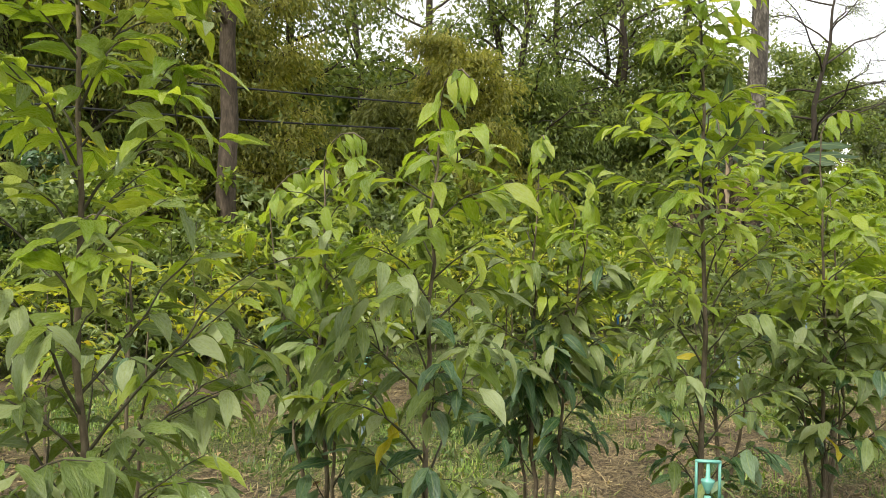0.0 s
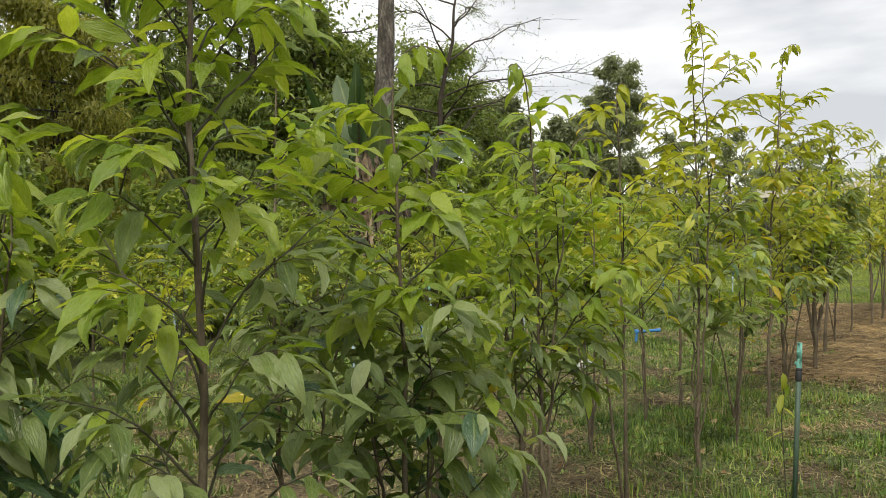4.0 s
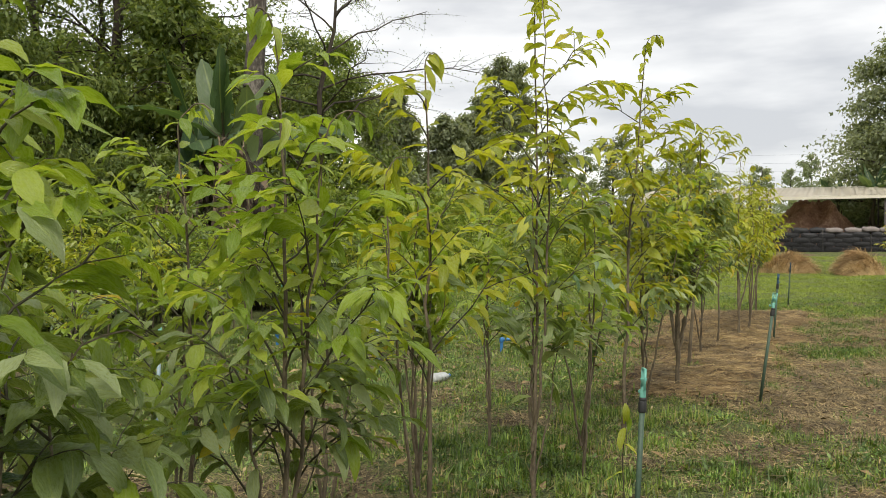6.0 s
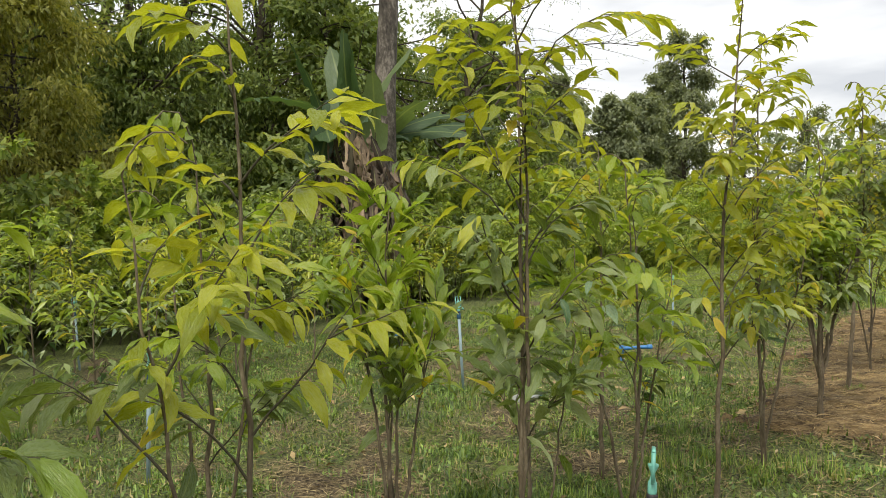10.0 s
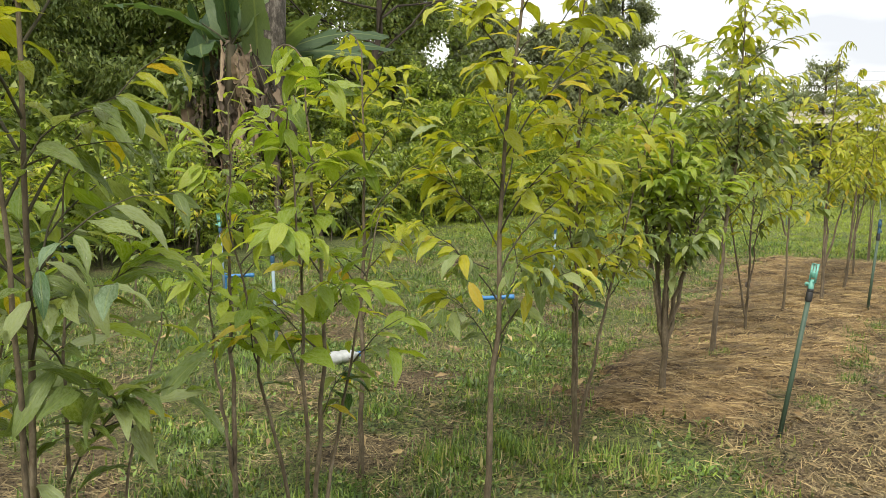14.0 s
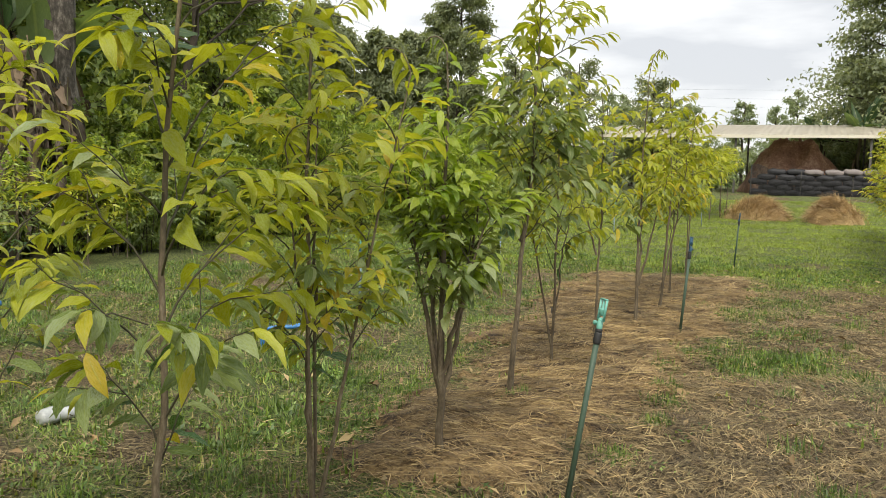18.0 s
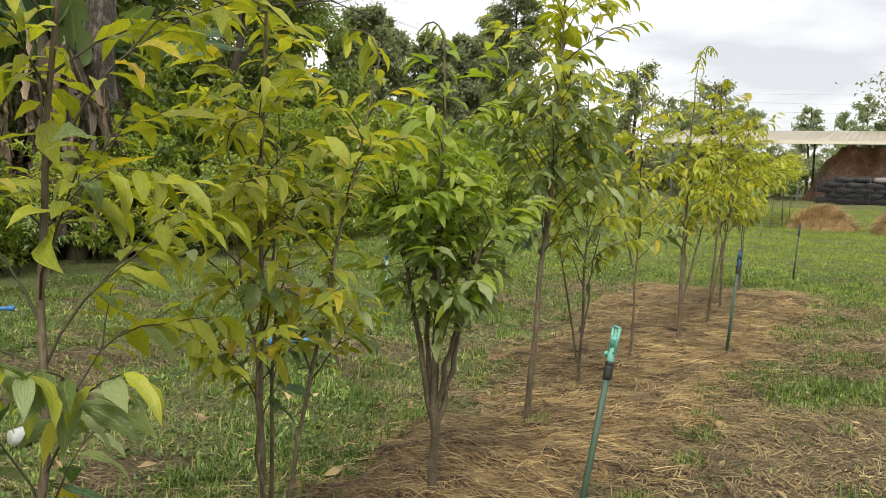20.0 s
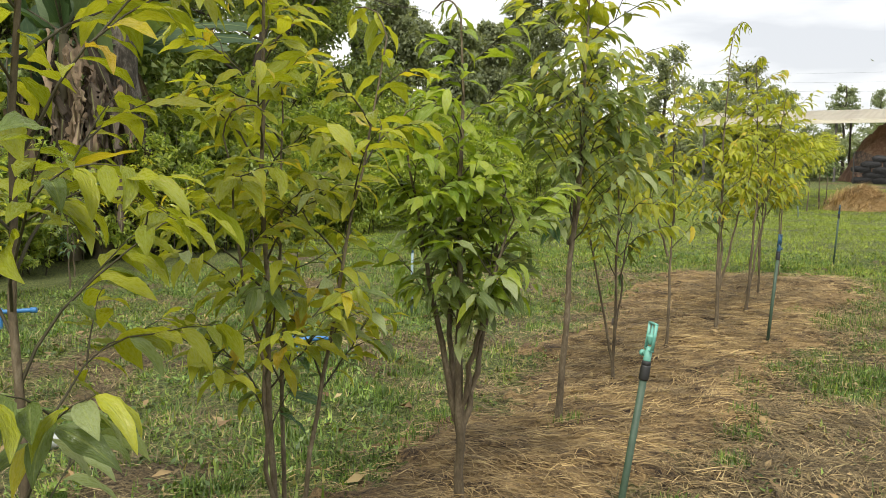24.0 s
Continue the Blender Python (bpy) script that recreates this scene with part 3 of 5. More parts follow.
def build_ground_cover():
    rng = np.random.default_rng(5)
    # straw, mostly lying along and across the strip in combed swathes
    u, n = scatter(rng, 110000, 8.8, 20.6, 0.2, 4.2)
    keep = straw_mask(u + rng.normal(0, 0.3, len(u)), n + rng.normal(0, 0.22, len(u))) > rng.uniform(0.05, 0.9, len(u))
    u, n = u[keep], n[keep]
    ang = ROW - 1.1 + 0.7 * np.sin(u * 1.3) * np.sin(n * 2.1 + 1) + rng.normal(0, 0.65, len(u))
    d = np.stack((np.cos(ang), np.sin(ang), rng.normal(0.02, 0.07, len(u))), 1)
    up = np.tile((0.0, 0.0, 1.0), (len(u), 1)) + rng.normal(0, 0.3, (len(u), 3))
    strips("straw_stalks", world_of(u, n, rng.uniform(0.018, 0.042, len(u))), d, up, rng.uniform(0.05, 0.20, len(u)), rng.uniform(0.0012, 0.0032, len(u)), STRAW, "loose orange-brown straw stalks lying on the mulch", "straw", 0.12)
    # dead grass on the walking strip and in bare patches
    u, n = scatter(rng, 380000, -1, 20, -2.8, 8)
    keep = (dryness(u, n) + 0.10 * np.sin(u * 4.3 + n * 3.1) + rng.normal(0, 0.2, len(u)) > 0.02) & (straw_mask(u, n) < 0.6)
    u, n = u[keep], n[keep]
    ang = rng.uniform(0, 6.28, len(u)) * 0.4 + 1.6 * np.sin(u * 0.9 + n * 1.7) + 0.6
    d = np.stack((np.cos(ang), np.sin(ang), rng.normal(0.10, 0.16, len(u))), 1)
    up = np.tile((0.0, 0.0, 1.0), (len(u), 1)) + rng.normal(0, 0.3, (len(u), 3))
    strips("dead_grass", world_of(u, n, rng.uniform(0.005, 0.045, len(u))), d, up, rng.uniform(0.04, 0.18, len(u)), rng.uniform(0.0013, 0.0034, len(u)), LITTER, "grey-brown dead grass and litter on the soil", "dead grass", 0.2, None, True)
    u, n = scatter(rng, 42000, 7.5, 20.5, -2.6, 1.6)
    keep = (dryness(u, n) + 0.12 * np.sin(u * 3.7 + n * 4.3) + rng.normal(0, 0.12, len(u)) > 0.06) & (straw_mask(u, n) < 0.5)
    u, n = u[keep], n[keep]
    ang = 2.2 * np.sin(u * 1.9 + n * 2.7) + rng.normal(0, 0.6, len(u))
    d = np.stack((np.cos(ang), np.sin(ang), rng.normal(0.06, 0.12, len(u))), 1)
    up = np.tile((0.0, 0.0, 1.0), (len(u), 1)) + rng.normal(0, 0.3, (len(u), 3))
    strips("trampled_straw", world_of(u, n, rng.uniform(0.004, 0.024, len(u))), d, up, rng.uniform(0.03, 0.14, len(u)), rng.uniform(0.0014, 0.0036, len(u)), STRAW, "trampled pale straw beside the mulch", "straw", 0.15)
    # living grass: a thin sward, denser clumps and broad-leaved weeds
    def blades(u, n, h0, h1, wide, tilt0, tilt1, name, label, mat, bend, plain=False):
        ang, tilt = rng.uniform(0, 6.28, len(u)), rng.uniform(tilt0, tilt1, len(u))
        d = np.stack((np.cos(ang) * np.sin(tilt), np.sin(ang) * np.sin(tilt), np.cos(tilt)), 1)
        side = np.stack((-np.sin(ang), np.cos(ang), 0 * ang), 1)
        strips(name, world_of(u, n, -0.005), d, np.cross(side, d), rng.uniform(h0, h1, len(u)), rng.uniform(0.5, 1, len(u)) * wide, mat, label, "grass", bend, None, plain)

    def grown(u, n):
        wu, wn = u + 0.35 * np.sin(n * 2.3 + 1) + 0.15 * np.sin(n * 6.1), n + 0.35 * np.sin(u * 1.9) + 0.15 * np.sin(u * 5.3 + 2)
        mottle = np.sin(wu * 4.1) * np.sin(wn * 4.7 + 0.8) + 0.7 * np.sin(wu * 9.3 + 1.1) * np.sin(wn * 8.1) + 0.4 * np.sin(wu * 17) * np.sin(wn * 19 + 2)
        return (dryness(u, n) + 0.17 * mottle + rng.normal(0, 0.05, len(u)) < 0.10) & (straw_mask(u, n) < rng.uniform(0, 0.35, len(u)))

    u, n = scatter(rng, 11000, -2, 22, -3.5, 9.5)
    keep = grown(u, n)
    u, n = np.repeat(u[keep], 24), np.repeat(n[keep], 24)
    blades(u + rng.normal(0, 0.07, len(u)), n + rng.normal(0, 0.07, len(u)), 0.03, 0.085, 0.0075, 0.5, 1.5, "grass", "short green grass on the field", GRASS, 0.5, True)
    cu, cn = scatter(rng, 3400, -2, 22, -3.5, 9.5)
    keep = grown(cu, cn) | ((rng.uniform(0, 1, len(cu)) < 0.10) & (straw_mask(cu, cn) < 0.5)) | (rng.uniform(0, 1, len(cu)) < 0.03)
    cu, cn = cu[keep], cn[keep]
    rad = rng.uniform(0.03, 0.15, len(cu))
    per = 20
    u = np.repeat(cu, per) + rng.normal(0, 1, len(cu) * per) * np.repeat(rad, per)
    n = np.repeat(cn, per) + rng.normal(0, 1, len(cu) * per) * np.repeat(rad, per)
    blades(u, n, 0.04, 0.13, 0.011, 0.6, 1.5, "grass_clumps", "clumps of coarse green grass", GRASS, 0.6)
    cu, cn = scatter(rng, 9500, -2, 24, -3.5, 9.8)
    keep = (grown(cu, cn) & (np.sin(cu * 2.2 + 3 * np.sin(cn)) + np.sin(cn * 3.1 + cu) > -0.3)) | ((rng.uniform(0, 1, len(cu)) < 0.06) & (straw_mask(cu, cn) < 0.3))
    cu, cn = np.repeat(cu[keep], 16), np.repeat(cn[keep], 16)
    u, n = cu + rng.normal(0, 0.055, len(cu)), cn + rng.normal(0, 0.055, len(cu))
    ang, tilt = rng.uniform(0, 6.28, len(u)), rng.uniform(0.6, 1.45, len(u))
    d = np.stack((np.cos(ang) * np.sin(tilt), np.sin(ang) * np.sin(tilt), np.cos(tilt)), 1)
    up = np.tile((0.0, 0.0, 1.0), (len(u), 1)) + rng.normal(0, 0.35, (len(u), 3))
    tagged(new("weeds", leaf_cloud("weeds", FAR_SHAPE, world_of(u, n, rng.uniform(0.0, 0.045, len(u))), d, up, rng.uniform(0.018, 0.052, len(u)), WEED)), "low broad-leaved weeds among the grass", "weeds", kind="stuff")
    u, n = scatter(rng, 1300, -1, 21, -2.5, 8.5)
    ang = rng.uniform(0, 6.28, len(u))
    d = np.stack((np.cos(ang), np.sin(ang), rng.normal(0, 0.12, len(u))), 1)
    up = np.tile((0.0, 0.0, 1.0), (len(u), 1)) + rng.normal(0, 0.35, (len(u), 3))
    tagged(new("fallen_leaves", leaf_cloud("fallen_leaves", MID_SHAPES[1], world_of(u, n, rng.uniform(0.03, 0.06, len(u))), d, up, rng.uniform(0.06, 0.13, len(u)), FALLEN)), "dry brown fallen leaves scattered on the ground", "fallen leaves", kind="stuff")
    tu, tn = scatter(rng, 950, -1, 22, -3.0, 8.5)
    keep = (straw_mask(tu, tn) < 0.5) & (grown(tu, tn) | (rng.uniform(0, 1, len(tu)) < 0.2))
    wide = np.repeat(rng.uniform(0.03, 0.12, keep.sum()), 110)
    tu, tn = np.repeat(tu[keep], 110), np.repeat(tn[keep], 110)
    blades(tu + rng.normal(0, 1, len(tu)) * wide, tn + rng.normal(0, 1, len(tu)) * wide, 0.03, 0.13, 0.0075, 0.2, 1.4, "grass_tufts", "dark green tufts of coarse grass", WEED, 0.5, True)
    u, n = scatter(rng, 5200, 0, 21, -2.5, 8.5)
    keep = straw_mask(u, n) < 0.4
    u, n = u[keep], n[keep]
    ang = rng.uniform(0, 6.28, len(u))
    d = np.stack((np.cos(ang), np.sin(ang), rng.normal(0.1, 0.3, len(u))), 1)
    up = np.tile((0.0, 0.0, 1.0), (len(u), 1)) + rng.normal(0, 0.6, (len(u), 3))
    tagged(new("crumbled_litter", leaf_cloud("crumbled_litter", MID_SHAPES[2], world_of(u, n, rng.uniform(0.02, 0.055, len(u))), d, up, rng.uniform(0.025, 0.07, len(u)), LITTER)), "crumbled pale leaf litter among the grass", "leaf litter", kind="stuff")
    u, n = scatter(rng, 17000, 19, 46, -8, 13)
    keep = grown(u, n)
    u, n = np.repeat(u[keep], 16), np.repeat(n[keep], 16)
    blades(u + rng.normal(0, 0.12, len(u)), n + rng.normal(0, 0.12, len(u)), 0.04, 0.11, 0.011, 0.6, 1.5, "field_grass", "sunny green grass of the open field", FIELD, 0.5, True)
    u, n = scatter(rng, 900, -1, 12, 1.5, 2.6)
    keep = (straw_mask(u, n) < 0.2) & (np.sin(u * 5.6 + n * 3) + 0.6 * np.sin(u * 11.3 - n * 7) > 0.45)
    u, n = np.repeat(u[keep], 24), np.repeat(n[keep], 24)
    blades(u + rng.normal(0, 0.05, len(u)), n + rng.normal(0, 0.05, len(u)), 0.06, 0.18, 0.006, 0.3, 1.4, "tall_grass", "taller grass round the feet of the saplings", GRASS, 0.6)


def build_green_patches():
    """Fresh green weeds that push through the straw and the trodden strip."""
    rng = np.random.default_rng(15)
    spots = ((12.45, 1.06, 0.16), (16.7, 0.7, 0.4), (16.2, 0.85, 0.35), (14.3, 0.6, 0.35), (13.9, 0.68, 0.3), (14.4, 0.95, 0.15), (10.85, 2.67, 0.18), (11.3, 2.66, 0.2), (11.85, 2.78, 0.22), (11.9, 1.02, 0.1), (11.15, 1.12, 0.12), (14.2, 0.2, 0.3), (16.65, 1.0, 0.2), (12.77, 1.1, 0.12), (7.5, 2.82, 0.3), (7.6, 2.2, 0.25), (7.9, 1.1, 0.3), (8.9, 0.1, 0.3), (12.1, 3.3, 0.3), (12.7, 4.2, 0.35), (14.9, 5.0, 0.5), (9.3, 2.5, 0.3), (9.9, 2.75, 0.25), (17.5, 0.4, 0.5), (15.4, 0.3, 0.3), (8.3, 2.6, 0.3), (6.9, 2.4, 0.25), (12.05, 2.0, 0.12))
    u, n, h = [], [], []
    for cu, cn, rad in spots:
        k = int(5200 * rad * rad) + 150
        a, q = rng.uniform(0, 6.28, k), rad * np.sqrt(rng.uniform(0, 1, k)) * (1 + 0.35 * np.sin(3 * rng.uniform(0, 6.28, k)))
        u.append(cu + q * np.cos(a) * 1.3)
        n.append(cn + q * np.sin(a))
        h.append(rng.uniform(0.03, 0.10, k) * (1.15 - 0.6 * q / rad))
    u, n, h = np.concatenate(u), np.concatenate(n), np.concatenate(h)
    ang, tilt = rng.uniform(0, 6.28, len(u)), rng.uniform(0.3, 1.45, len(u))
    d = np.stack((np.cos(ang) * np.sin(tilt), np.sin(ang) * np.sin(tilt), np.cos(tilt)), 1)
    side = np.stack((-np.sin(ang), np.cos(ang), 0 * ang), 1)
    strips("weed_patches", world_of(u, n, 0.0), d, np.cross(side, d), h * 1.2, rng.uniform(0.003, 0.007, len(u)), WEED, "fresh green weeds growing through straw and litter", "weeds", 0.6)


build_ground()
build_green_patches()
build_straw_bed()
build_ground_cover()


# ---------------------------------------------------------------- saplings
def curve_up(start, az, elev0, elev1, length, steps, rng, wob=0.05):
    """A branch that leaves at elevation elev0 and bends to elev1."""
    pts, p = [np.array(start, float)], np.array(start, float)
    for i in range(steps):
        e = elev0 + (elev1 - elev0) * (i / max(1, steps - 1)) ** 1.3 + rng.gauss(0, wob)
        a = az + rng.gauss(0, wob * 1.5)
        p = p + np.array((math.cos(a) * math.cos(e), math.sin(a) * math.cos(e), math.sin(e))) * length / steps
        pts.append(p)
    return np.array(pts)


def along_line(pts, s):
    k = s * (len(pts) - 1)
    i = min(int(k), len(pts) - 2)
    p = pts[i] + (pts[i + 1] - pts[i]) * (k - i)
    d = pts[i + 1] - pts[i]
    return p, d / (np.linalg.norm(d) + 1e-9)


def sapling(u, n, height, seed, label, stems=1, low=0.55, reach=0.5, dens=1.0, tones=(0.45, 0.4, 0.1, 0.05), lean=(0.0, 0.0), near=True, leaf=0.134, girth=0.014, fork=(0.02, 0.2), group="saplings along the row", singles=185, hang=0.0, top="young", nod=0.2, ladder=0.0, rise=0.0, wide=1.0, lift=0.0):
    """A young tree: slender stems, ascending side shoots and leaves set in two ranks along them."""
    rng = random.Random(seed)
    base = place(u, n)
    tree = thing("sapling", base, label, "sapling", group)
    leaves = []  # position, direction, normal, size, tone
    twigs = Tubes(4)
    lines = []
    for k in range(stems):
        h = height * (1 if k == 0 else rng.uniform(0.6, 0.92))
        az = rng.uniform(0, 6.28) if k == 0 else az + 2.4 + rng.gauss(0, 0.4)
        tilt = 0 if k == 0 else rng.uniform(0.08, 0.2)
        dx, dy = (lean[0] + math.cos(az) * tilt) * h, (lean[1] + math.sin(az) * tilt) * h
        z0 = 0 if k == 0 else rng.uniform(*fork)
        pts = []
        steps = 14
        bow = (rng.gauss(0, 0.011), rng.gauss(0, 0.011))
        for i in range(steps + 1):
            s = i / steps
            q = s * (1 - z0 / h) + z0 / h
            root = (lean[0] * z0, lean[1] * z0) if k else (0, 0)
            pts.append((root[0] + (dx - root[0]) * s ** 0.9 + bow[0] * math.sin(s * 3.1) * h, root[1] + (dy - root[1]) * s ** 0.9 + bow[1] * math.sin(s * 3.1) * h, q * h - (0.03 if k == 0 and i == 0 else 0)))
        pts = np.array(pts)
        pts[:, :2] += np.array([[rng.gauss(0, 0.006), rng.gauss(0, 0.006)] for _ in pts])
        # the leading shoot nods over at its tip
        tip = curve_up(pts[-1], rng.uniform(0, 6.28), 1.2, -0.55, nod * rng.uniform(0.7, 1.2), 5, rng, 0.08)
        line = np.concatenate((pts, tip[1:]))
        tube = Tubes(7)
        r0 = girth * (1 if stems == 1 else 0.85) * (1 if k == 0 else 0.75)
        tube.add(line, [r0 * (1.25 if i == 0 else 1) * (1 - 0.86 * min(1, i / steps) ** 0.9) + (0.0012 if i <= steps else 0.0012 - r0 * 0.02) for i in range(len(line))])
        raw_part("stem", tube.mesh("stem", BARK), tree)
        lines.append((pts, h, tip))
    y, m, dk, g = tones
    cut_y = 1 - 0.92 * y / (y + m + dk)
    cut_m = cut_y - m / (y + m + dk)

    def tone_at(z, shift):
        s = (z - 0.6 * low) / (height - 0.6 * low) + shift + rng.gauss(0, 0.09)
        if rng.random() < g * (1.5 - s) * 0.45:
            return "gold"
        return top if s > cut_y else ("mature" if s > cut_m else "deep")

    def add_leaf(p, d, side_az, size, sag, shift):
        sd = np.array((math.cos(side_az), math.sin(side_az), 0))
        v = d * 0.5 + sd * 0.85 + np.array([rng.gauss(0, 0.2) for _ in range(3)]) + np.array((0, 0, 0.1 - sag))
        up = np.array((0, 0, 1.0)) + sd * 0.12 + np.array([rng.gauss(0, 0.3) for _ in range(3)])
        leaves.append((p, v, up, size * rng.uniform(0.62, 1.18), tone_at(p[2], shift)))

    for si, (pts, h, tip) in enumerate(lines):
        nb = int((h - low) * 17.0 * dens * (1 if si == 0 else 0.6))
        az = rng.uniform(0, 6.28)
        for b in range(nb):
            s = (low + (h * 0.95 - ladder - low) * (b + rng.random() * 0.8) / max(1, nb)) / h
            p, d = along_line(pts, min(0.97, s))
            az += 2.4 + rng.gauss(0, 0.35)
            rel = max(0.0, (s * h - low) / max(0.2, h - low))
            shift = rng.gauss(0, 0.09)
            length = reach * (1.0 - 0.58 * rel) * rng.uniform(0.65, 1.2) * (0.8 + 0.4 * min(1, rel * 4))
            e0 = rng.uniform(0.85, 1.25) - 0.3 * rel + rise
            e1 = rng.uniform(0.25, 1.05) - 0.7 * rel + rise * 0.8
            br = curve_up(p, az, e0, e1, length, 6, rng, 0.09)
            rad = [0.0036 * (1 - 0.75 * i / 6) * (0.7 + length) for i in range(7)]
            shoots = [(br, rad, length)]
            for q in range(rng.choice((1, 2, 2)) if length > 0.24 else rng.choice((0, 1))):
                fp, fd = along_line(br, rng.uniform(0.25, 0.75))
                fl = length * rng.uniform(0.35, 0.7)
                faz = math.atan2(fd[1], fd[0]) + rng.choice((-1, 1)) * rng.uniform(0.5, 1.1)
                shoots.append((curve_up(fp, faz, rng.uniform(0.3, 1.0) + rise, rng.uniform(-0.3, 0.5) + rise, fl, 4, rng, 0.1), [0.0023 * (1 - 0.7 * i / 4) * (0.7 + length) for i in range(5)], fl))
            one = Tubes(5) if near else twigs
            for line, thick, fl in shoots:
                one.add(line, thick)
                bare = 0.38 if fl > 0.4 else 0.2
                nl = max(3, int(fl * (1 - bare) / (0.033 if near else 0.042)))
                droop = 0.4 * (1 - min(1, rel * 1.7)) + hang * 0.35 - rise - lift
                for q in range(nl):
                    t = bare + (1 - bare) * (q + rng.random() * 0.7) / nl
                    lp, ld = along_line(line, min(0.99, t))
                    baz = math.atan2(line[-1][1] - line[0][1], line[-1][0] - line[0][0])
                    add_leaf(lp, ld, baz + (1 if q % 2 else -1) * rng.uniform(0.7, 1.35), leaf * (0.78 + 0.28 * math.sin(t * 3)), rng.uniform(-0.15, 0.3) + droop, shift)
                add_leaf(line[-1], line[-1] - line[-2], az + rng.gauss(0, 0.5), leaf * 0.9, rng.uniform(0.1, 0.6), shift)
            if near:
                raw_part("branch", one.mesh("branch", TWIG), tree)
        # leaves on the leading shoot, then those hanging from its nodding tip
        count = int((26 * dens + 40 * ladder) * h / 2.2)
        saz = rng.uniform(0, 6.28)
        for q in range(count):
            t = 0.5 + 0.5 * ((q + rng.random() * 0.6) / count) ** 0.8
            p, d = along_line(pts, min(0.995, t))
            fine = t * h > h - ladder
            add_leaf(p, d * 0.4, saz + (math.pi * q if fine else 2.4 * q) + rng.gauss(0, 0.3), leaf * (0.9 if fine else 1.0), rng.uniform(0.0, 0.4) + 0.25 * hang, 0)
        drops = max(4, int(nod / 0.024))
        for q in range(drops):
            p, d = along_line(tip, min(0.99, (q + 0.5) / drops))
            add_leaf(p, d, saz + math.pi * q + rng.gauss(0, 0.4), leaf * (0.75 + 0.3 * min(1, nod * 3)) * (1.0 - 0.4 * q / drops), rng.uniform(0.5, 1.2) + hang * 0.4, 0.1)
    if not near:
        raw_part("branchwork", twigs.mesh("branchwork", TWIG), tree, kind="stuff")
    arr = np.array([l[0] for l in leaves]), np.array([l[1] for l in leaves]), np.array([l[2] for l in leaves])
    size, tone = np.array([l[3] for l in leaves]), np.array([l[4] for l in leaves])
    lone = min(len(leaves), singles) if near else 0
    order = list(range(len(leaves)))
    rng.shuffle(order)
    s, d, nm = frames_of(arr[1], arr[2])
    for i in order[:lone]:
        bend = max(0, min(5, int(rng.gauss(2.6, 1.3))))
        ob = new("leaf", LEAF_MESH[(tone[i], bend)])
        ob.parent = tree
        m = np.identity(4)
        across = size[i] * rng.uniform(0.85, 1.15) * wide
        m[:3, 0], m[:3, 1], m[:3, 2], m[:3, 3] = s[i] * across, d[i] * size[i], nm[i] * size[i], arr[0][i]
        ob.matrix_basis = Matrix(m.tolist())
    rest = np.array(order[lone:], int)
    for name in LEAF_TONES:
        pick = rest[tone[rest] == name] if len(rest) else rest
        if not near:
            if len(pick):
                raw_part("foliage", leaf_cloud("foliage", PLOT_SHAPE, arr[0][pick], arr[1][pick], arr[2][pick], size[pick], LEAF[name + "_far"]), tree, kind="stuff")
            continue
        for j, shape in enumerate(REST_SHAPES):
            some = pick[j::len(REST_SHAPES)]
            if len(some):
                raw_part("foliage", leaf_cloud("foliage", (shape[0] * np.array((wide, 1, 1)), shape[1], shape[2]), arr[0][some], arr[1][some], arr[2][some], size[some], LEAF[name + "_joined"]), tree, kind="stuff")
    return tree


FRESH = (0.40, 0.40, 0.20, 0.010)
DARK = (0.30, 0.36, 0.36, 0.008)
SUNNY = (0.70, 0.26, 0.04, 0.05)
TAWNY = (0.66, 0.24, 0.03, 0.2)

# the first rank, beside the path
sapling(-0.65, 2.0, 2.2, 1, "leafy green sapling with a slender brown stem", reach=0.5, dens=1.1, tones=FRESH, hang=0.2, top="fresh")
sapling(0.41, 2.0, 2.55, 2, "tall leafy sapling with broad pale lower leaves", reach=0.5, dens=1.2, tones=(0.5, 0.45, 0.1, 0.01), girth=0.0125, low=0.5, hang=0.1, top="fresh")
sapling(1.38, 2.08, 1.95, 3, "slim sapling with long leaves drooping from its tip", reach=0.42, dens=0.95, tones=DARK, leaf=0.14, low=0.5, hang=0.9, top="fresh", nod=0.3, lean=(0.025, 0.0))
sapling(2.53, 2.0, 2.85, 4, "tall straight sapling with hanging green leaves", reach=0.42, dens=1.15, tones=(0.5, 0.34, 0.16, 0.008), low=0.5, girth=0.0135, hang=0.2, top="fresh", nod=0.3)
sapling(3.32, 2.0, 2.0, 5, "bushy dark green sapling with several thin stems", stems=3, reach=0.42, dens=0.75, tones=(0.4, 0.4, 0.22, 0.006), low=0.5, hang=0.35, top="fresh", leaf=0.145, wide=1.15)
sapling(4.24, 2.0, 2.1, 6, "bushy sapling with bright young leaves on top", stems=4, reach=0.45, dens=0.6, tones=(0.62, 0.33, 0.05, 0.02), low=0.65, fork=(0.05, 0.45), girth=0.013, top="fresh")
sapling(5.22, 2.0, 2.2, 7, "slender sapling with yellowish green upper leaves", stems=2, reach=0.5, dens=0.45, tones=(0.75, 0.25, 0.0, 0.05), low=0.9, girth=0.013, hang=0.15)
sapling(6.52, 2.0, 3.0, 8, "tall thin sapling with a bare lower stem", stems=2, reach=0.55, dens=0.34, tones=(0.6, 0.4, 0.0, 0.04), low=1.0, girth=0.012, lean=(0.0, 0.0), fork=(0.3, 0.4), ladder=0.55, nod=0.28, hang=0.15)
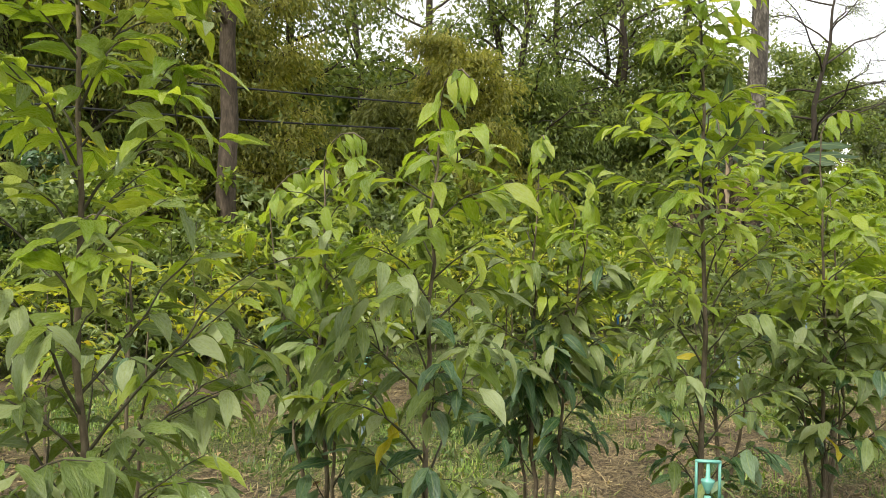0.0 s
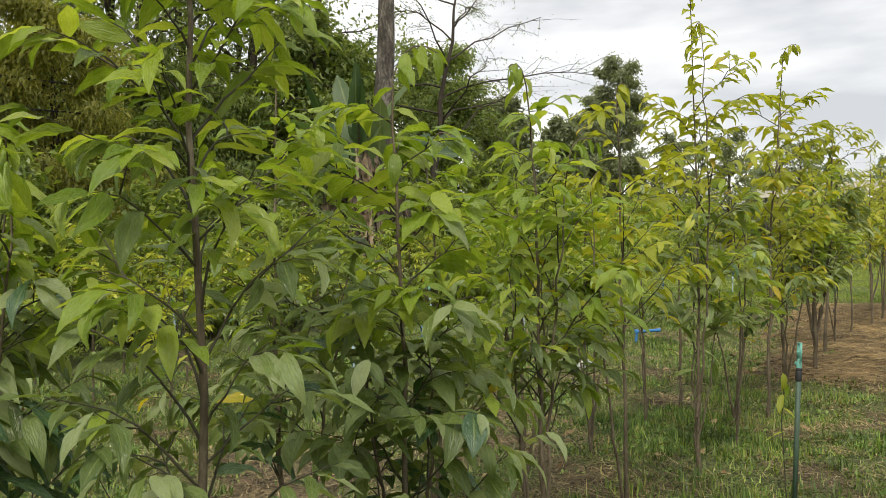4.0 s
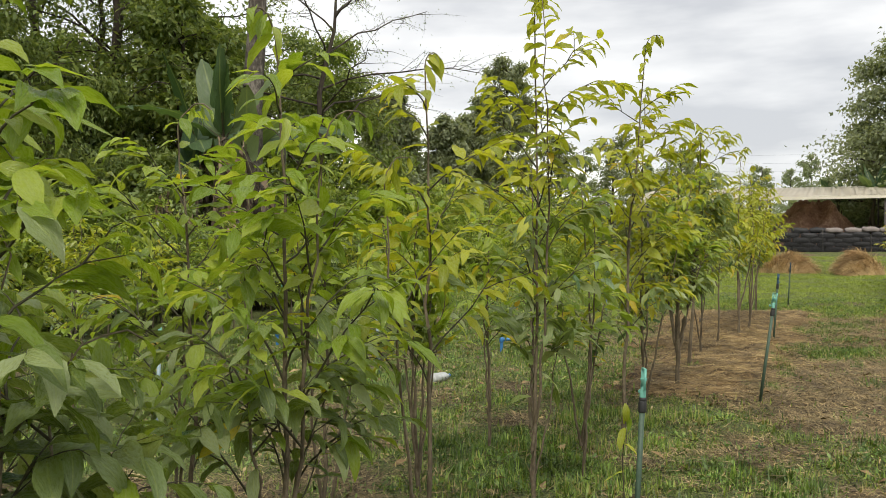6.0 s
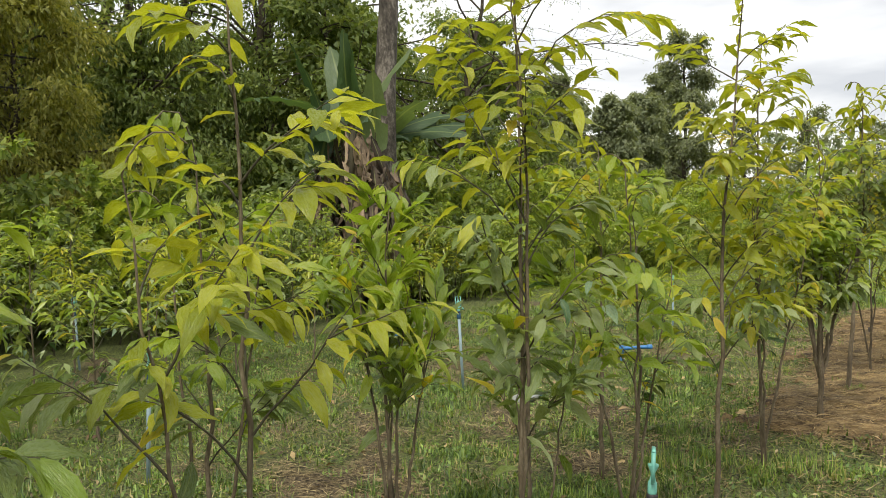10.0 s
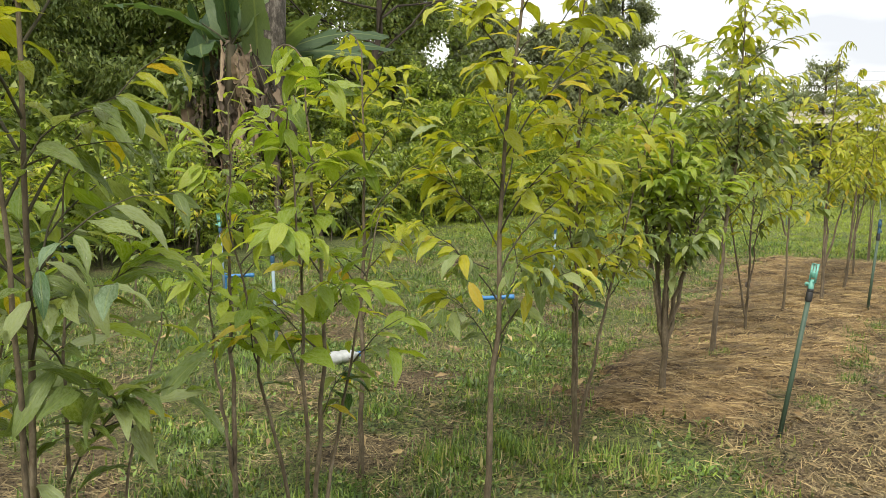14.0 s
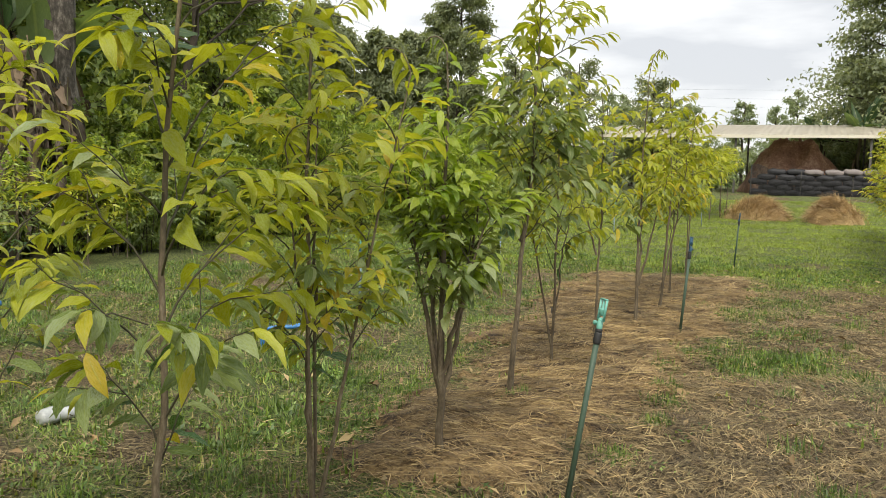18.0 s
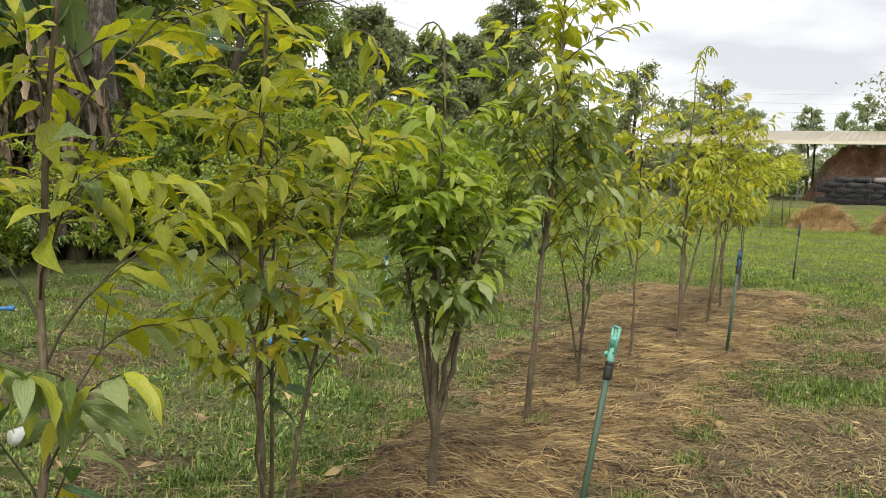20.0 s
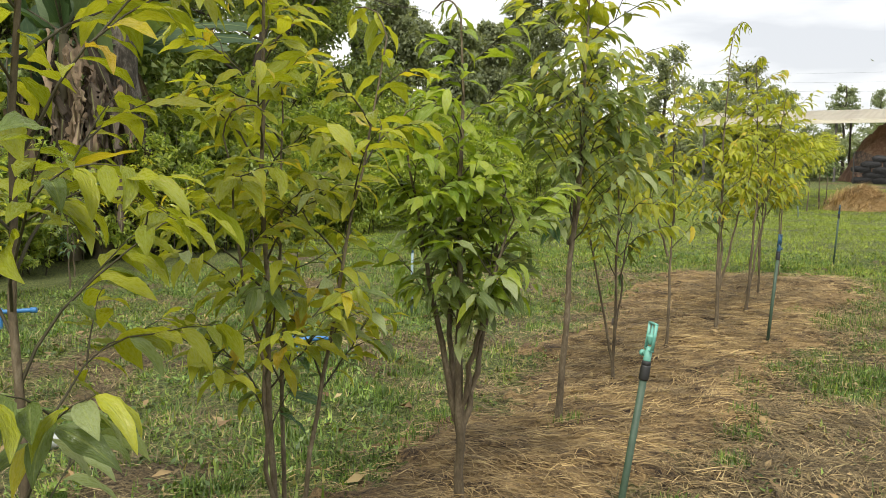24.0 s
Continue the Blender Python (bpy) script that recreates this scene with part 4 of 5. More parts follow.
sapling(7.45, 2.0, 1.85, 59, "low forked sapling with large pale leaves", stems=4, reach=0.36, dens=0.42, tones=(0.8, 0.2, 0.0, 0.06), low=0.72, leaf=0.14, girth=0.012, fork=(0.1, 0.3), top="fresh", wide=1.1, hang=-0.2)
TALL = sapling(8.58, 2.0, 2.98, 10, "tall sapling with yellow-green leaves and a few yellow ones", reach=0.62, dens=0.52, tones=(0.75, 0.25, 0.0, 0.07), low=0.6, girth=0.0145, leaf=0.155, lean=(0.055, -0.03), ladder=0.3, hang=0.2)
sapling(9.58, 2.03, 2.75, 11, "forked sapling with yellowing leaves on thin stems", stems=4, reach=0.4, dens=0.7, tones=(0.82, 0.18, 0.0, 0.2), low=0.7, girth=0.015, fork=(0.02, 0.15), hang=0.3, leaf=0.125)
sapling(10.63, 1.93, 2.1, 12, "dense dark green sapling forking low over straw", stems=6, reach=0.42, dens=0.78, tones=(0.6, 0.4, 0.0, 0.002), hang=0.4, low=0.62, leaf=0.14, girth=0.025, fork=(0.24, 0.46), top="fresh", rise=0.1)
sapling(12.03, 2.04, 2.7, 13, "tall yellow-green sapling with a bare straight trunk", stems=2, reach=0.62, dens=1.05, tones=(0.3, 0.58, 0.12, 0.08), low=1.05, girth=0.025, lean=(0.05, -0.02), fork=(1.0, 1.2), hang=0.8, leaf=0.145)
BANDED = sapling(13.06, 2.05, 2.2, 14, "thin forked sapling with sparse yellow-green leaves", singles=110, stems=3, reach=0.5, dens=0.55, tones=SUNNY, low=0.7, fork=(0.1, 0.5), hang=0.9)
sapling(14.15, 1.98, 2.2, 15, "slender yellow-green sapling standing in straw", singles=110, stems=2, reach=0.5, dens=0.6, tones=TAWNY, low=0.8, fork=(0.6, 0.8), hang=0.9)
sapling(15.22, 1.81, 2.6, 16, "leaning sapling with a thin bare leading shoot", singles=100, stems=3, reach=0.45, dens=0.5, tones=TAWNY, low=0.85, lean=(0.05, 0.03), girth=0.02, fork=(0.3, 0.5), nod=0.35, ladder=0.5, hang=0.9)
sapling(16.37, 1.77, 2.5, 17, "yellow-green sapling with two stems in straw", singles=90, stems=2, reach=0.5, dens=0.7, tones=TAWNY, low=0.8, girth=0.018, hang=0.9)
sapling(17.7, 1.87, 2.3, 18, "yellow-green sapling with leaves turning yellow", singles=90, stems=2, reach=0.55, dens=0.75, tones=TAWNY, low=0.8, hang=0.9)
sapling(19.28, 1.9, 2.3, 19, "yellow-green sapling at the end of the straw", singles=80, stems=2, reach=0.55, dens=0.75, tones=TAWNY, low=0.8, hang=0.9)

yellow = new("leaf", LEAF_MESH[("gold", 1)])
yellow.parent = TALL
yellow.matrix_basis = Matrix.Translation(Vector((5.66, 6.25, 1.09)) - place(8.58, 2.0)) @ pose(0, 0, 0, -62, 25, 165) @ Matrix.Scale(0.135, 4)
tagged(yellow, "single yellow leaf")
stalk = Tubes(4)
stalk.add(np.array(((0, 0, 1.12), (-0.1, 0.02, 1.16), (-0.2, 0.06, 1.13), tuple(Vector((5.66, 6.25, 1.09)) - place(8.58, 2.0)))), (0.003, 0.0026, 0.002, 0.0015))
raw_part("branch", stalk.mesh("branch", TWIG), TALL)

band = Tubes(9)
band.add(np.array([(0, 0, z) for z in (0.41, 0.415, 0.455, 0.46)]), (0.012, 0.0165, 0.0165, 0.012))
raw_part("band", band.mesh("band", SACK_PALE), BANDED, "pale band tied round the stem")

# the second rank, behind it
sapling(-0.2, 2.8, 1.9, 31, "leafy green sapling behind the first rank", singles=110, stems=2, reach=0.42, dens=0.9, tones=FRESH, hang=0.2, top="fresh")
sapling(0.75, 2.85, 1.55, 35, "leafy green sapling behind the first rank", singles=110, stems=2, reach=0.36, dens=0.45, tones=FRESH, hang=0.3, top="fresh")
sapling(1.45, 2.85, 1.85, 32, "multi-stemmed sapling with long hanging leaves", singles=120, stems=3, reach=0.34, dens=0.85, tones=DARK, leaf=0.15, hang=0.9, top="fresh", nod=0.3)
sapling(2.4, 2.72, 1.9, 33, "dense dark green sapling with drooping shoots", singles=120, stems=4, reach=0.34, dens=0.9, tones=(0.3, 0.3, 0.45, 0.004), leaf=0.15, hang=0.9, top="fresh", nod=0.3)
sapling(3.6, 2.7, 2.1, 34, "leafy sapling with yellow-green upper leaves", singles=110, stems=2, reach=0.42, dens=0.9, tones=FRESH, hang=0.2, top="fresh")
sapling(4.65, 2.75, 2.0, 36, "leafy sapling with yellow-green upper leaves", singles=110, stems=3, reach=0.48, dens=0.65, tones=(0.6, 0.34, 0.06, 0.03), low=0.7, top="fresh")
sapling(5.7, 2.8, 1.85, 37, "thin forked sapling with pale green leaves", singles=110, stems=3, reach=0.42, dens=0.42, tones=(0.7, 0.3, 0.0, 0.04), low=0.75, nod=0.3, top="fresh")
sapling(6.7, 2.78, 1.7, 38, "low forked sapling with long upright leaves", singles=120, stems=5, reach=0.42, dens=0.45, tones=(0.55, 0.45, 0.0, 0.05), low=0.6, leaf=0.19, top="fresh", rise=0.35, wide=0.85, lift=0.9)
sapling(6.66, 2.05, 1.45, 51, "dark-stemmed sapling with long grey-green upright leaves", singles=70, stems=3, reach=0.34, dens=0.4, tones=(0.25, 0.65, 0.1, 0.03), low=0.65, leaf=0.185, girth=0.009, fork=(0.1, 0.3), top="fresh", wide=0.8, lift=0.9, nod=0.1)
sapling(7.85, 2.78, 1.75, 39, "low slender sapling with pale green leaves", singles=110, stems=2, reach=0.42, dens=0.5, tones=(0.75, 0.25, 0.0, 0.05), low=0.65, nod=0.28, top="fresh")
sapling(8.6, 2.72, 2.05, 40, "slender sapling with bright leaves in grass", singles=110, stems=1, reach=0.5, dens=0.55, tones=(0.8, 0.2, 0.0, 0.06), low=0.75)

# the sapling plots farther back
rngp = random.Random(77)
SHADY = (0.35, 0.45, 0.2, 0.03)
for rank, u0, u1, step in ((6.3, -4.0, 8.0, 1.25), (7.9, -5.0, 11.5, 1.15), (9.3, -6.0, 15.0, 1.05), (10.3, 5.0, 19.0, 1.1)):
    uu = u0
    while uu < u1:
        yellow = rngp.random() < (0.5 if uu > 9 else 0.2)
        sapling(uu + rngp.uniform(-0.2, 0.2), rank + rngp.uniform(-0.2, 0.2), rngp.uniform(1.1, 1.75), 100 + int(uu * 7 + rank * 31), "small yellow-green sapling in the plot behind" if yellow else "small green sapling in the plot behind", reach=0.45, dens=0.85, tones=(TAWNY if uu > 9 else SUNNY) if yellow else SHADY, top="young" if yellow or rngp.random() < 0.4 else "fresh", low=0.32, near=False, girth=0.011, leaf=0.13, hang=0.5, group="saplings in the back plot")
        uu += step
sapling(4.35, 11.0, 1.75, 91, "small sapling with many yellow leaves in the plot behind", reach=0.4, dens=1.2, tones=(0.4, 0.1, 0.0, 0.5), low=0.3, near=False, girth=0.012, leaf=0.15, group="saplings in the back plot")
for uu, nn, hh in ((36.5, 3.6, 2.1), (38.0, 3.4, 2.3), (39.5, 3.6, 2.2), (41.0, 3.5, 2.4), (37.2, 4.6, 2.1), (40.2, 4.7, 2.3)):
    sapling(uu, nn, hh, int(uu * 10), "green sapling at the far end of the field", reach=0.75, dens=1.0, tones=FRESH, low=0.9, near=False, leaf=0.19, girth=0.02, group="saplings at the far end")
for k in range(9):
    sapling(19.8 + 1.5 * k, -1.6 + 0.15 * math.sin(k * 2.1), 2.8 + 0.3 * math.sin(k * 1.7), 300 + k, "yellow-green sapling in the row across the path", stems=3, reach=0.8, dens=1.0, tones=(0.85, 0.05, 0.0, 0.4), low=0.36, near=False, leaf=0.15, girth=0.018, group="saplings across the path")


# ---------------------------------------------------------------- woodland
def tree(name, u, n, height, seed, label, category="tree", trunk_r=0.18, bark=TRUNK_DARK, crown0=0.35, spread=0.28, limbs=14, twigs=9, per=26, leaf=0.085, tone="wood_far", shape=FAR_SHAPE, droop=0.2, lean=(0.0, 0.0), rise=(0.2, 0.9), fork=0, group="trees at the field's edge"):
    """Tapered trunk, limbs, twigs and a crown of single leaves with gaps."""
    rng = random.Random(seed)
    npr = np.random.default_rng(seed)
    ob = thing(name, place(u, n, -0.05), label, category, group)
    wood = Tubes(7)
    pts = np.array([(lean[0] * height * (i / 10) ** 1.2 + rng.gauss(0, 0.012) * height * (i > 0) * 0.6, lean[1] * height * (i / 10) ** 1.2 + rng.gauss(0, 0.012) * height * (i > 0) * 0.6, height * i / 10) for i in range(11)])
    wood.add(pts, [trunk_r * (1.35 if i == 0 else 1.0) * (1 - 0.9 * (i / 10) ** 1.1) + 0.012 for i in range(11)])
    P, V = [], []
    az = rng.uniform(0, 6.28)
    thin = Tubes(3)
    for k in range(limbs):
        s = crown0 + (0.97 - crown0) * ((k + rng.random()) / limbs)
        p, _ = along_line(pts, s)
        az += 2.4 + rng.gauss(0, 0.4)
        L = spread * height * (1.15 - 0.75 * (s - crown0) / (1 - crown0)) * rng.uniform(0.65, 1.15)
        br = curve_up(p, az, rng.uniform(*rise), rng.uniform(-0.3, 0.5), L, 6, rng, 0.12)
        wood.add(br, [trunk_r * 0.3 * (1 - s * 0.5) * (1 - 0.85 * i / 6) + 0.006 for i in range(7)])
        for q in range(twigs):
            t = 0.25 + 0.75 * (q + rng.random()) / twigs
            tp, td = along_line(br, min(0.98, t))
            tw = curve_up(tp, az + rng.uniform(-1.6, 1.6), rng.uniform(-0.1, 0.9) - droop, rng.uniform(-0.5, 0.3) - droop, L * rng.uniform(0.22, 0.5), 4, rng, 0.15)
            thin.add(tw[::2], [0.010, 0.006, 0.002])
            ts = npr.uniform(0.1, 1.0, per) * 4
            i0 = np.minimum(ts.astype(int), 3)
            base = tw[i0] + (tw[i0 + 1] - tw[i0]) * (ts - i0)[:, None]
            P.append(base + npr.normal(0, (0.06 if per > 20 else 0.012) * L + leaf * 0.5, (per, 3)))
            V.append((tw[-1] - tw[0])[None] * 0.5 / (0.3 * L) + npr.normal(0, 0.6, (per, 3)) + np.array((0, 0, -0.35 - droop)))
    raw_part("trunk", wood.mesh("trunk", bark), ob)
    raw_part("twigwork", thin.mesh("twigwork", bark), ob, kind="stuff")
    P, V = np.concatenate(P), np.concatenate(V)
    up = npr.normal(0, 0.5, P.shape) + np.array((0, 0, 1.0))
    raw_part("crown", leaf_cloud("crown", shape, P, V, up, npr.uniform(0.65, 1.35, len(P)) * leaf, LEAF[tone]), ob, kind="stuff")
    return ob


def bush(u, n, height, seed, label, tone, stems=7, per=60, leaf=0.09, spread=0.5, shape=FAR_SHAPE, name="bush", group="bushes at the field's edge", low=0.1):
    rng = random.Random(seed)
    npr = np.random.default_rng(seed)
    ob = thing(name, place(u, n, -0.03), label, "bush", group)
    wood = Tubes(3)
    P, V = [], []
    for k in range(stems):
        st = (rng.gauss(0, spread * 0.35), rng.gauss(0, spread * 0.35), 0)
        h = height * rng.uniform(0.7, 1.05)
        br = curve_up(st, rng.uniform(0, 6.28), 1.45, rng.uniform(0.6, 1.3), h, 6, rng, 0.06)
        wood.add(br, [0.014 * (1 - 0.8 * i / 6) for i in range(7)])
        for q in range(7):
            t = low + (1 - low) * (q + rng.random()) / 7
            tp, td = along_line(br, min(0.98, t))
            tw = curve_up(tp, rng.uniform(0, 6.28), rng.uniform(0, 0.8), rng.uniform(-0.5, 0.2), spread * rng.uniform(0.5, 1.1), 4, rng, 0.12)
            wood.add(tw[::2], [0.006, 0.004, 0.0015])
            c = per // 7
            ts = npr.uniform(0.05, 1.0, c) * 4
            i0 = np.minimum(ts.astype(int), 3)
            P.append(tw[i0] + (tw[i0 + 1] - tw[i0]) * (ts - i0)[:, None] + npr.normal(0, leaf * 0.4, (c, 3)))
            V.append((tw[-1] - tw[0])[None] / spread * 0.6 + npr.normal(0, 0.5, (c, 3)) + np.array((0, 0, -0.3)))
    raw_part("stemwork", wood.mesh("stemwork", TWIG), ob, kind="stuff")
    P, V = np.concatenate(P), np.concatenate(V)
    up = npr.normal(0, 0.4, P.shape) + np.array((0, 0, 1.0))
    raw_part("foliage", leaf_cloud("foliage", shape, P, V, up, npr.uniform(0.7, 1.3, len(P)) * leaf, LEAF[tone]), ob, kind="stuff")
    return ob


rngw = random.Random(9)
# nursery plants and undergrowth in front of the wood
for k in range(52):
    uu = -9 + 0.56 * k + rngw.uniform(-0.3, 0.3)
    bush(uu, 11.0 + rngw.uniform(-0.5, 0.9), rngw.uniform(1.5, 2.3), 500 + k, "young nursery plant with fresh green leaves", rngw.choice(("mature_far", "hedge_far", "hedge_far")) if uu > 5 else rngw.choice(("mature_far", "deep_far", "mature_far", "hedge_far")), 5, 430, 0.10, 0.5, name="nursery_plant", group="nursery plants", low=0.12)
for k in range(38):
    bush(-14 + 1.02 * k + rngw.uniform(-0.4, 0.4), 12.8 + rngw.uniform(-0.5, 1.4), rngw.uniform(2.3, 3.3), 600 + k, "dense dark green shrub at the edge of the wood", rngw.choice(("deep_far", "wood_far", "mature_far", "hedge_far") if k < 17 else ("wood_far", "mature_far", "hedge_far", "hedge_far")), 9, 560, 0.145, 0.8, shape=WIDE_SHAPE)
for k in range(30):
    bush(18.6 + 0.9 * k + rngw.uniform(-0.4, 0.4), 13.0 + rngw.uniform(-1.2, 1.8), rngw.uniform(2.7, 3.9), 700 + k, "bright green leafy shrub beside the wood", rngw.choice(("hedge_far", "fresh_far", "hedge_far", "hedge_far")), 9, 540, 0.14, 0.9, low=0.02)
for k in range(26):
    bush(17.8 + 0.85 * k + rngw.uniform(-0.3, 0.3), 11.3 + rngw.uniform(-0.7, 0.5), rngw.uniform(1.2, 2.1), 740 + k, "low bright yellow-green shrub in front of the hedge", "hedge_far", 7, 520, 0.10, 0.6, low=0.02)
# the wood behind
tree("tree", 17.5, 12.1, 15.0, 41, "tall tree with a thick pale grey trunk", trunk_r=0.30, bark=TRUNK, crown0=0.5, spread=0.33, limbs=16, twigs=10, per=40, leaf=0.13, tone="wood_far")
tree("tree", 4.9, 12.9, 12.0, 42, "feathery tree with a straight brown trunk", trunk_r=0.17, bark=TRUNK_BROWN, crown0=0.42, spread=0.36, limbs=26, twigs=14, per=120, leaf=0.11, tone="olive_far", shape=FINE_SHAPE, droop=0.55)
for k in range(17):
    uu = -13 + 1.9 * k + rngw.uniform(-0.6, 0.6)
    tall = uu < 19
    tree("tree", uu, 16.5 + rngw.uniform(-1.2, 2.0), (rngw.uniform(9.5, 12) if uu < 5 else (rngw.uniform(5.6, 7.6) if uu < 9 else rngw.uniform(5.0, 6.5))) if tall else rngw.uniform(4.8, 6.0), 800 + k, "feathery olive-green tree in the wood", trunk_r=rngw.uniform(0.10, 0.16), crown0=0.06, spread=0.34 if tall else 0.42, limbs=32 if tall else 24, twigs=13, per=105 if tall else 56, leaf=0.13 if tall else 0.14, tone=("wood_far" if uu < 3 or uu > 12.5 else ("bamboo_far" if k % 2 else "olive_far")) if tall else "wood_far", shape=FINE_SHAPE, droop=0.4)
for k in range(12):
    uu = -8 + 2.9 * k + rngw.uniform(-0.8, 0.8)
    tree("tree", uu, 20.5 + rngw.uniform(-2.0, 3.0), rngw.uniform(12, 16), 830 + k, "dark tree with a bare trunk and open crown", trunk_r=rngw.uniform(0.14, 0.24), crown0=0.18 if uu < 12 else 0.34, spread=0.27 if uu < 12 else 0.22, limbs=21 if uu < 12 else 15, twigs=9, per=44 if uu < 12 else 22, leaf=0.17, tone="wood_far", droop=0.15, shape=WIDE_SHAPE)
for k in range(12):
    tree("tree", -14 + 3.3 * k + rngw.uniform(-0.8, 0.8), 25.5 + rngw.uniform(-1.0, 3.0), rngw.uniform(7.0, 8.6) if k < 12 else rngw.uniform(5.6, 7.2), 860 + k, "dark leafy tree deep in the wood", trunk_r=0.16, crown0=0.06, spread=0.36, limbs=26, twigs=9, per=38, leaf=0.3, tone="olive_far" if k % 3 == 1 else "wood_far", shape=WIDE_SHAPE)
for k in range(11):
    tree("tree", -16 + 5.0 * k + rngw.uniform(-1, 1), 33 + rngw.uniform(-2, 2), rngw.uniform(7.8, 9.4) if k < 9 else rngw.uniform(6.5, 8), 880 + k, "dark leafy tree deep in the wood", trunk_r=0.16, crown0=0.04, spread=0.4, limbs=24, twigs=9, per=32, leaf=0.44, tone="wood_far", shape=WIDE_SHAPE)
for uu, nn, hh, sd in ((22.5, 18.0, 8.5, 21), (19.5, 16.0, 7.5, 22), (24.8, 19.5, 8.0, 23)):
    tree("tree", uu, nn, hh, 870 + sd, "leafy green tree behind the tall grey trunk", trunk_r=0.14, crown0=0.08, spread=0.38, limbs=28, twigs=11, per=60, leaf=0.18, tone="wood_far", shape=WIDE_SHAPE)
for uu, nn, hh, sd in ((15.0, 17.5, 13.0, 1), (18.2, 17.0, 12.0, 2), (12.5, 18.5, 14.0, 3), (20.5, 20.0, 11.0, 4)):
    tree("tree", uu, nn, hh, 870 + sd, "dark slender trunk with a thin open crown", trunk_r=0.15, crown0=0.25, spread=0.24, limbs=20, twigs=9, per=34, leaf=0.15, tone="wood_far", droop=0.2)
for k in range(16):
    bush(62 + rngw.uniform(-0.8, 0.8), -8 + 1.7 * k, rngw.uniform(2.6, 3.6), 1000 + k, "green shrub behind the shed, paled by distance haze", "haze_far", 7, 420, 0.26, 1.2, group="shrubs behind the shed")
# round tree and smaller trees towards the open field
tree("tree", 27.0, 16.5, 8.0, 43, "round dark green tree beside the tall trunk", trunk_r=0.2, crown0=0.10, spread=0.42, limbs=36, twigs=14, per=80, leaf=0.14, tone="wood_far", shape=WIDE_SHAPE)
tree("tree", 22.5, 14.5, 9.5, 44, "half-bare tree with thin arching branches", trunk_r=0.13, bark=TRUNK_DARK, crown0=0.3, spread=0.55, limbs=16, twigs=14, per=16, leaf=0.06, tone="wood_far", lean=(0.16, 0.02))
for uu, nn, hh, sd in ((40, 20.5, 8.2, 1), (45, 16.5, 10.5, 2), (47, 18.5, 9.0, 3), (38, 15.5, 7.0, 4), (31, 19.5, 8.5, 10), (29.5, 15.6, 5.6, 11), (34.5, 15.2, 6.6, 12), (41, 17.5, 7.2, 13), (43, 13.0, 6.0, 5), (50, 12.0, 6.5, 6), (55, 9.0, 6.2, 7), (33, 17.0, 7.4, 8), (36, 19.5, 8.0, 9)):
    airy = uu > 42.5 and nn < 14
    tree("tree", uu, nn, hh, 900 + sd, "slender green tree standing against the sky", trunk_r=0.13, crown0=0.06, spread=0.27 if airy else 0.2, limbs=26 if airy else 36, twigs=10 if airy else 12, per=26 if airy else 72, leaf=0.16, tone="mid_haze_far", shape=WIDE_SHAPE, droop=0.1 if airy else 0.3)
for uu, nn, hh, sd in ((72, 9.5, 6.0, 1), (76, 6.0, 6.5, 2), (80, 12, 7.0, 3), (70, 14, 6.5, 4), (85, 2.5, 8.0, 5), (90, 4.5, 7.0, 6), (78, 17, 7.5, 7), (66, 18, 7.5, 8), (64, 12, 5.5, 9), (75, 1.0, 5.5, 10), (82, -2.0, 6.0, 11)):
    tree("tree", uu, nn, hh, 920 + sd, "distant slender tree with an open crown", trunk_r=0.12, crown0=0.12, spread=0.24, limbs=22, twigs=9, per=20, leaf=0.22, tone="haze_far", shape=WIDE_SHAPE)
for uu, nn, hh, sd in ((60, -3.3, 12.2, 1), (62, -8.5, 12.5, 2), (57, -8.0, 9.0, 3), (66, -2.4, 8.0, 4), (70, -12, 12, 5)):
    tree("tree", uu, nn, hh, 940 + sd, "large dark tree behind the shed", trunk_r=0.3, crown0=0.08, spread=0.4, limbs=32, twigs=12, per=62, leaf=0.25, tone="mid_haze_far", shape=WIDE_SHAPE)


# ---------------------------------------------------------------- banana plants
def banana_leaf_mesh(length, width, droop, seed, dry=False):
    """A long blade with a thick midrib, torn into strips along its sides."""
    r = random.Random(seed)
    steps = 14
    v, f, uv = [], [], []
    for i in range(steps + 1):
        s = i / steps
        ang = droop * s ** 1.4
        y = sum(math.cos(droop * ((j + 0.5) / steps) ** 1.4) for j in range(i)) / steps * length
        z = -sum(math.sin(droop * ((j + 0.5) / steps) ** 1.4) for j in range(i)) / steps * length
        w = width * (0.06 if s < 0.10 else math.sin(math.pi * min(1, 0.08 + 0.92 * s) ** 0.85) ** 0.55) if i < steps else 0.02
        for side in (-2, -1, 0, 1, 2):
            tear = r.uniform(-0.06, 0.06) if abs(side) == 2 else 0
            crumple = r.gauss(0, 0.02 if dry else 0.012) * abs(side)
            uv.append((0.5 + 0.25 * side, s))
            v.append((side * 0.5 * w * (0.55 if dry else 1), y + tear, z - abs(side) * w * (0.22 if dry else 0.12) + crumple))
    for i in range(steps):
        gap = r.random() < 0.12
        for k in range(4):
            if gap and k in (0, 3) and i > 2:
                continue
            a = i * 5 + k
            f.append((a, a + 1, a + 6, a + 5))
    return raw_mesh("blade", np.array(v), np.array(f), BANANA_DRY if dry else BANANA, np.array(uv))


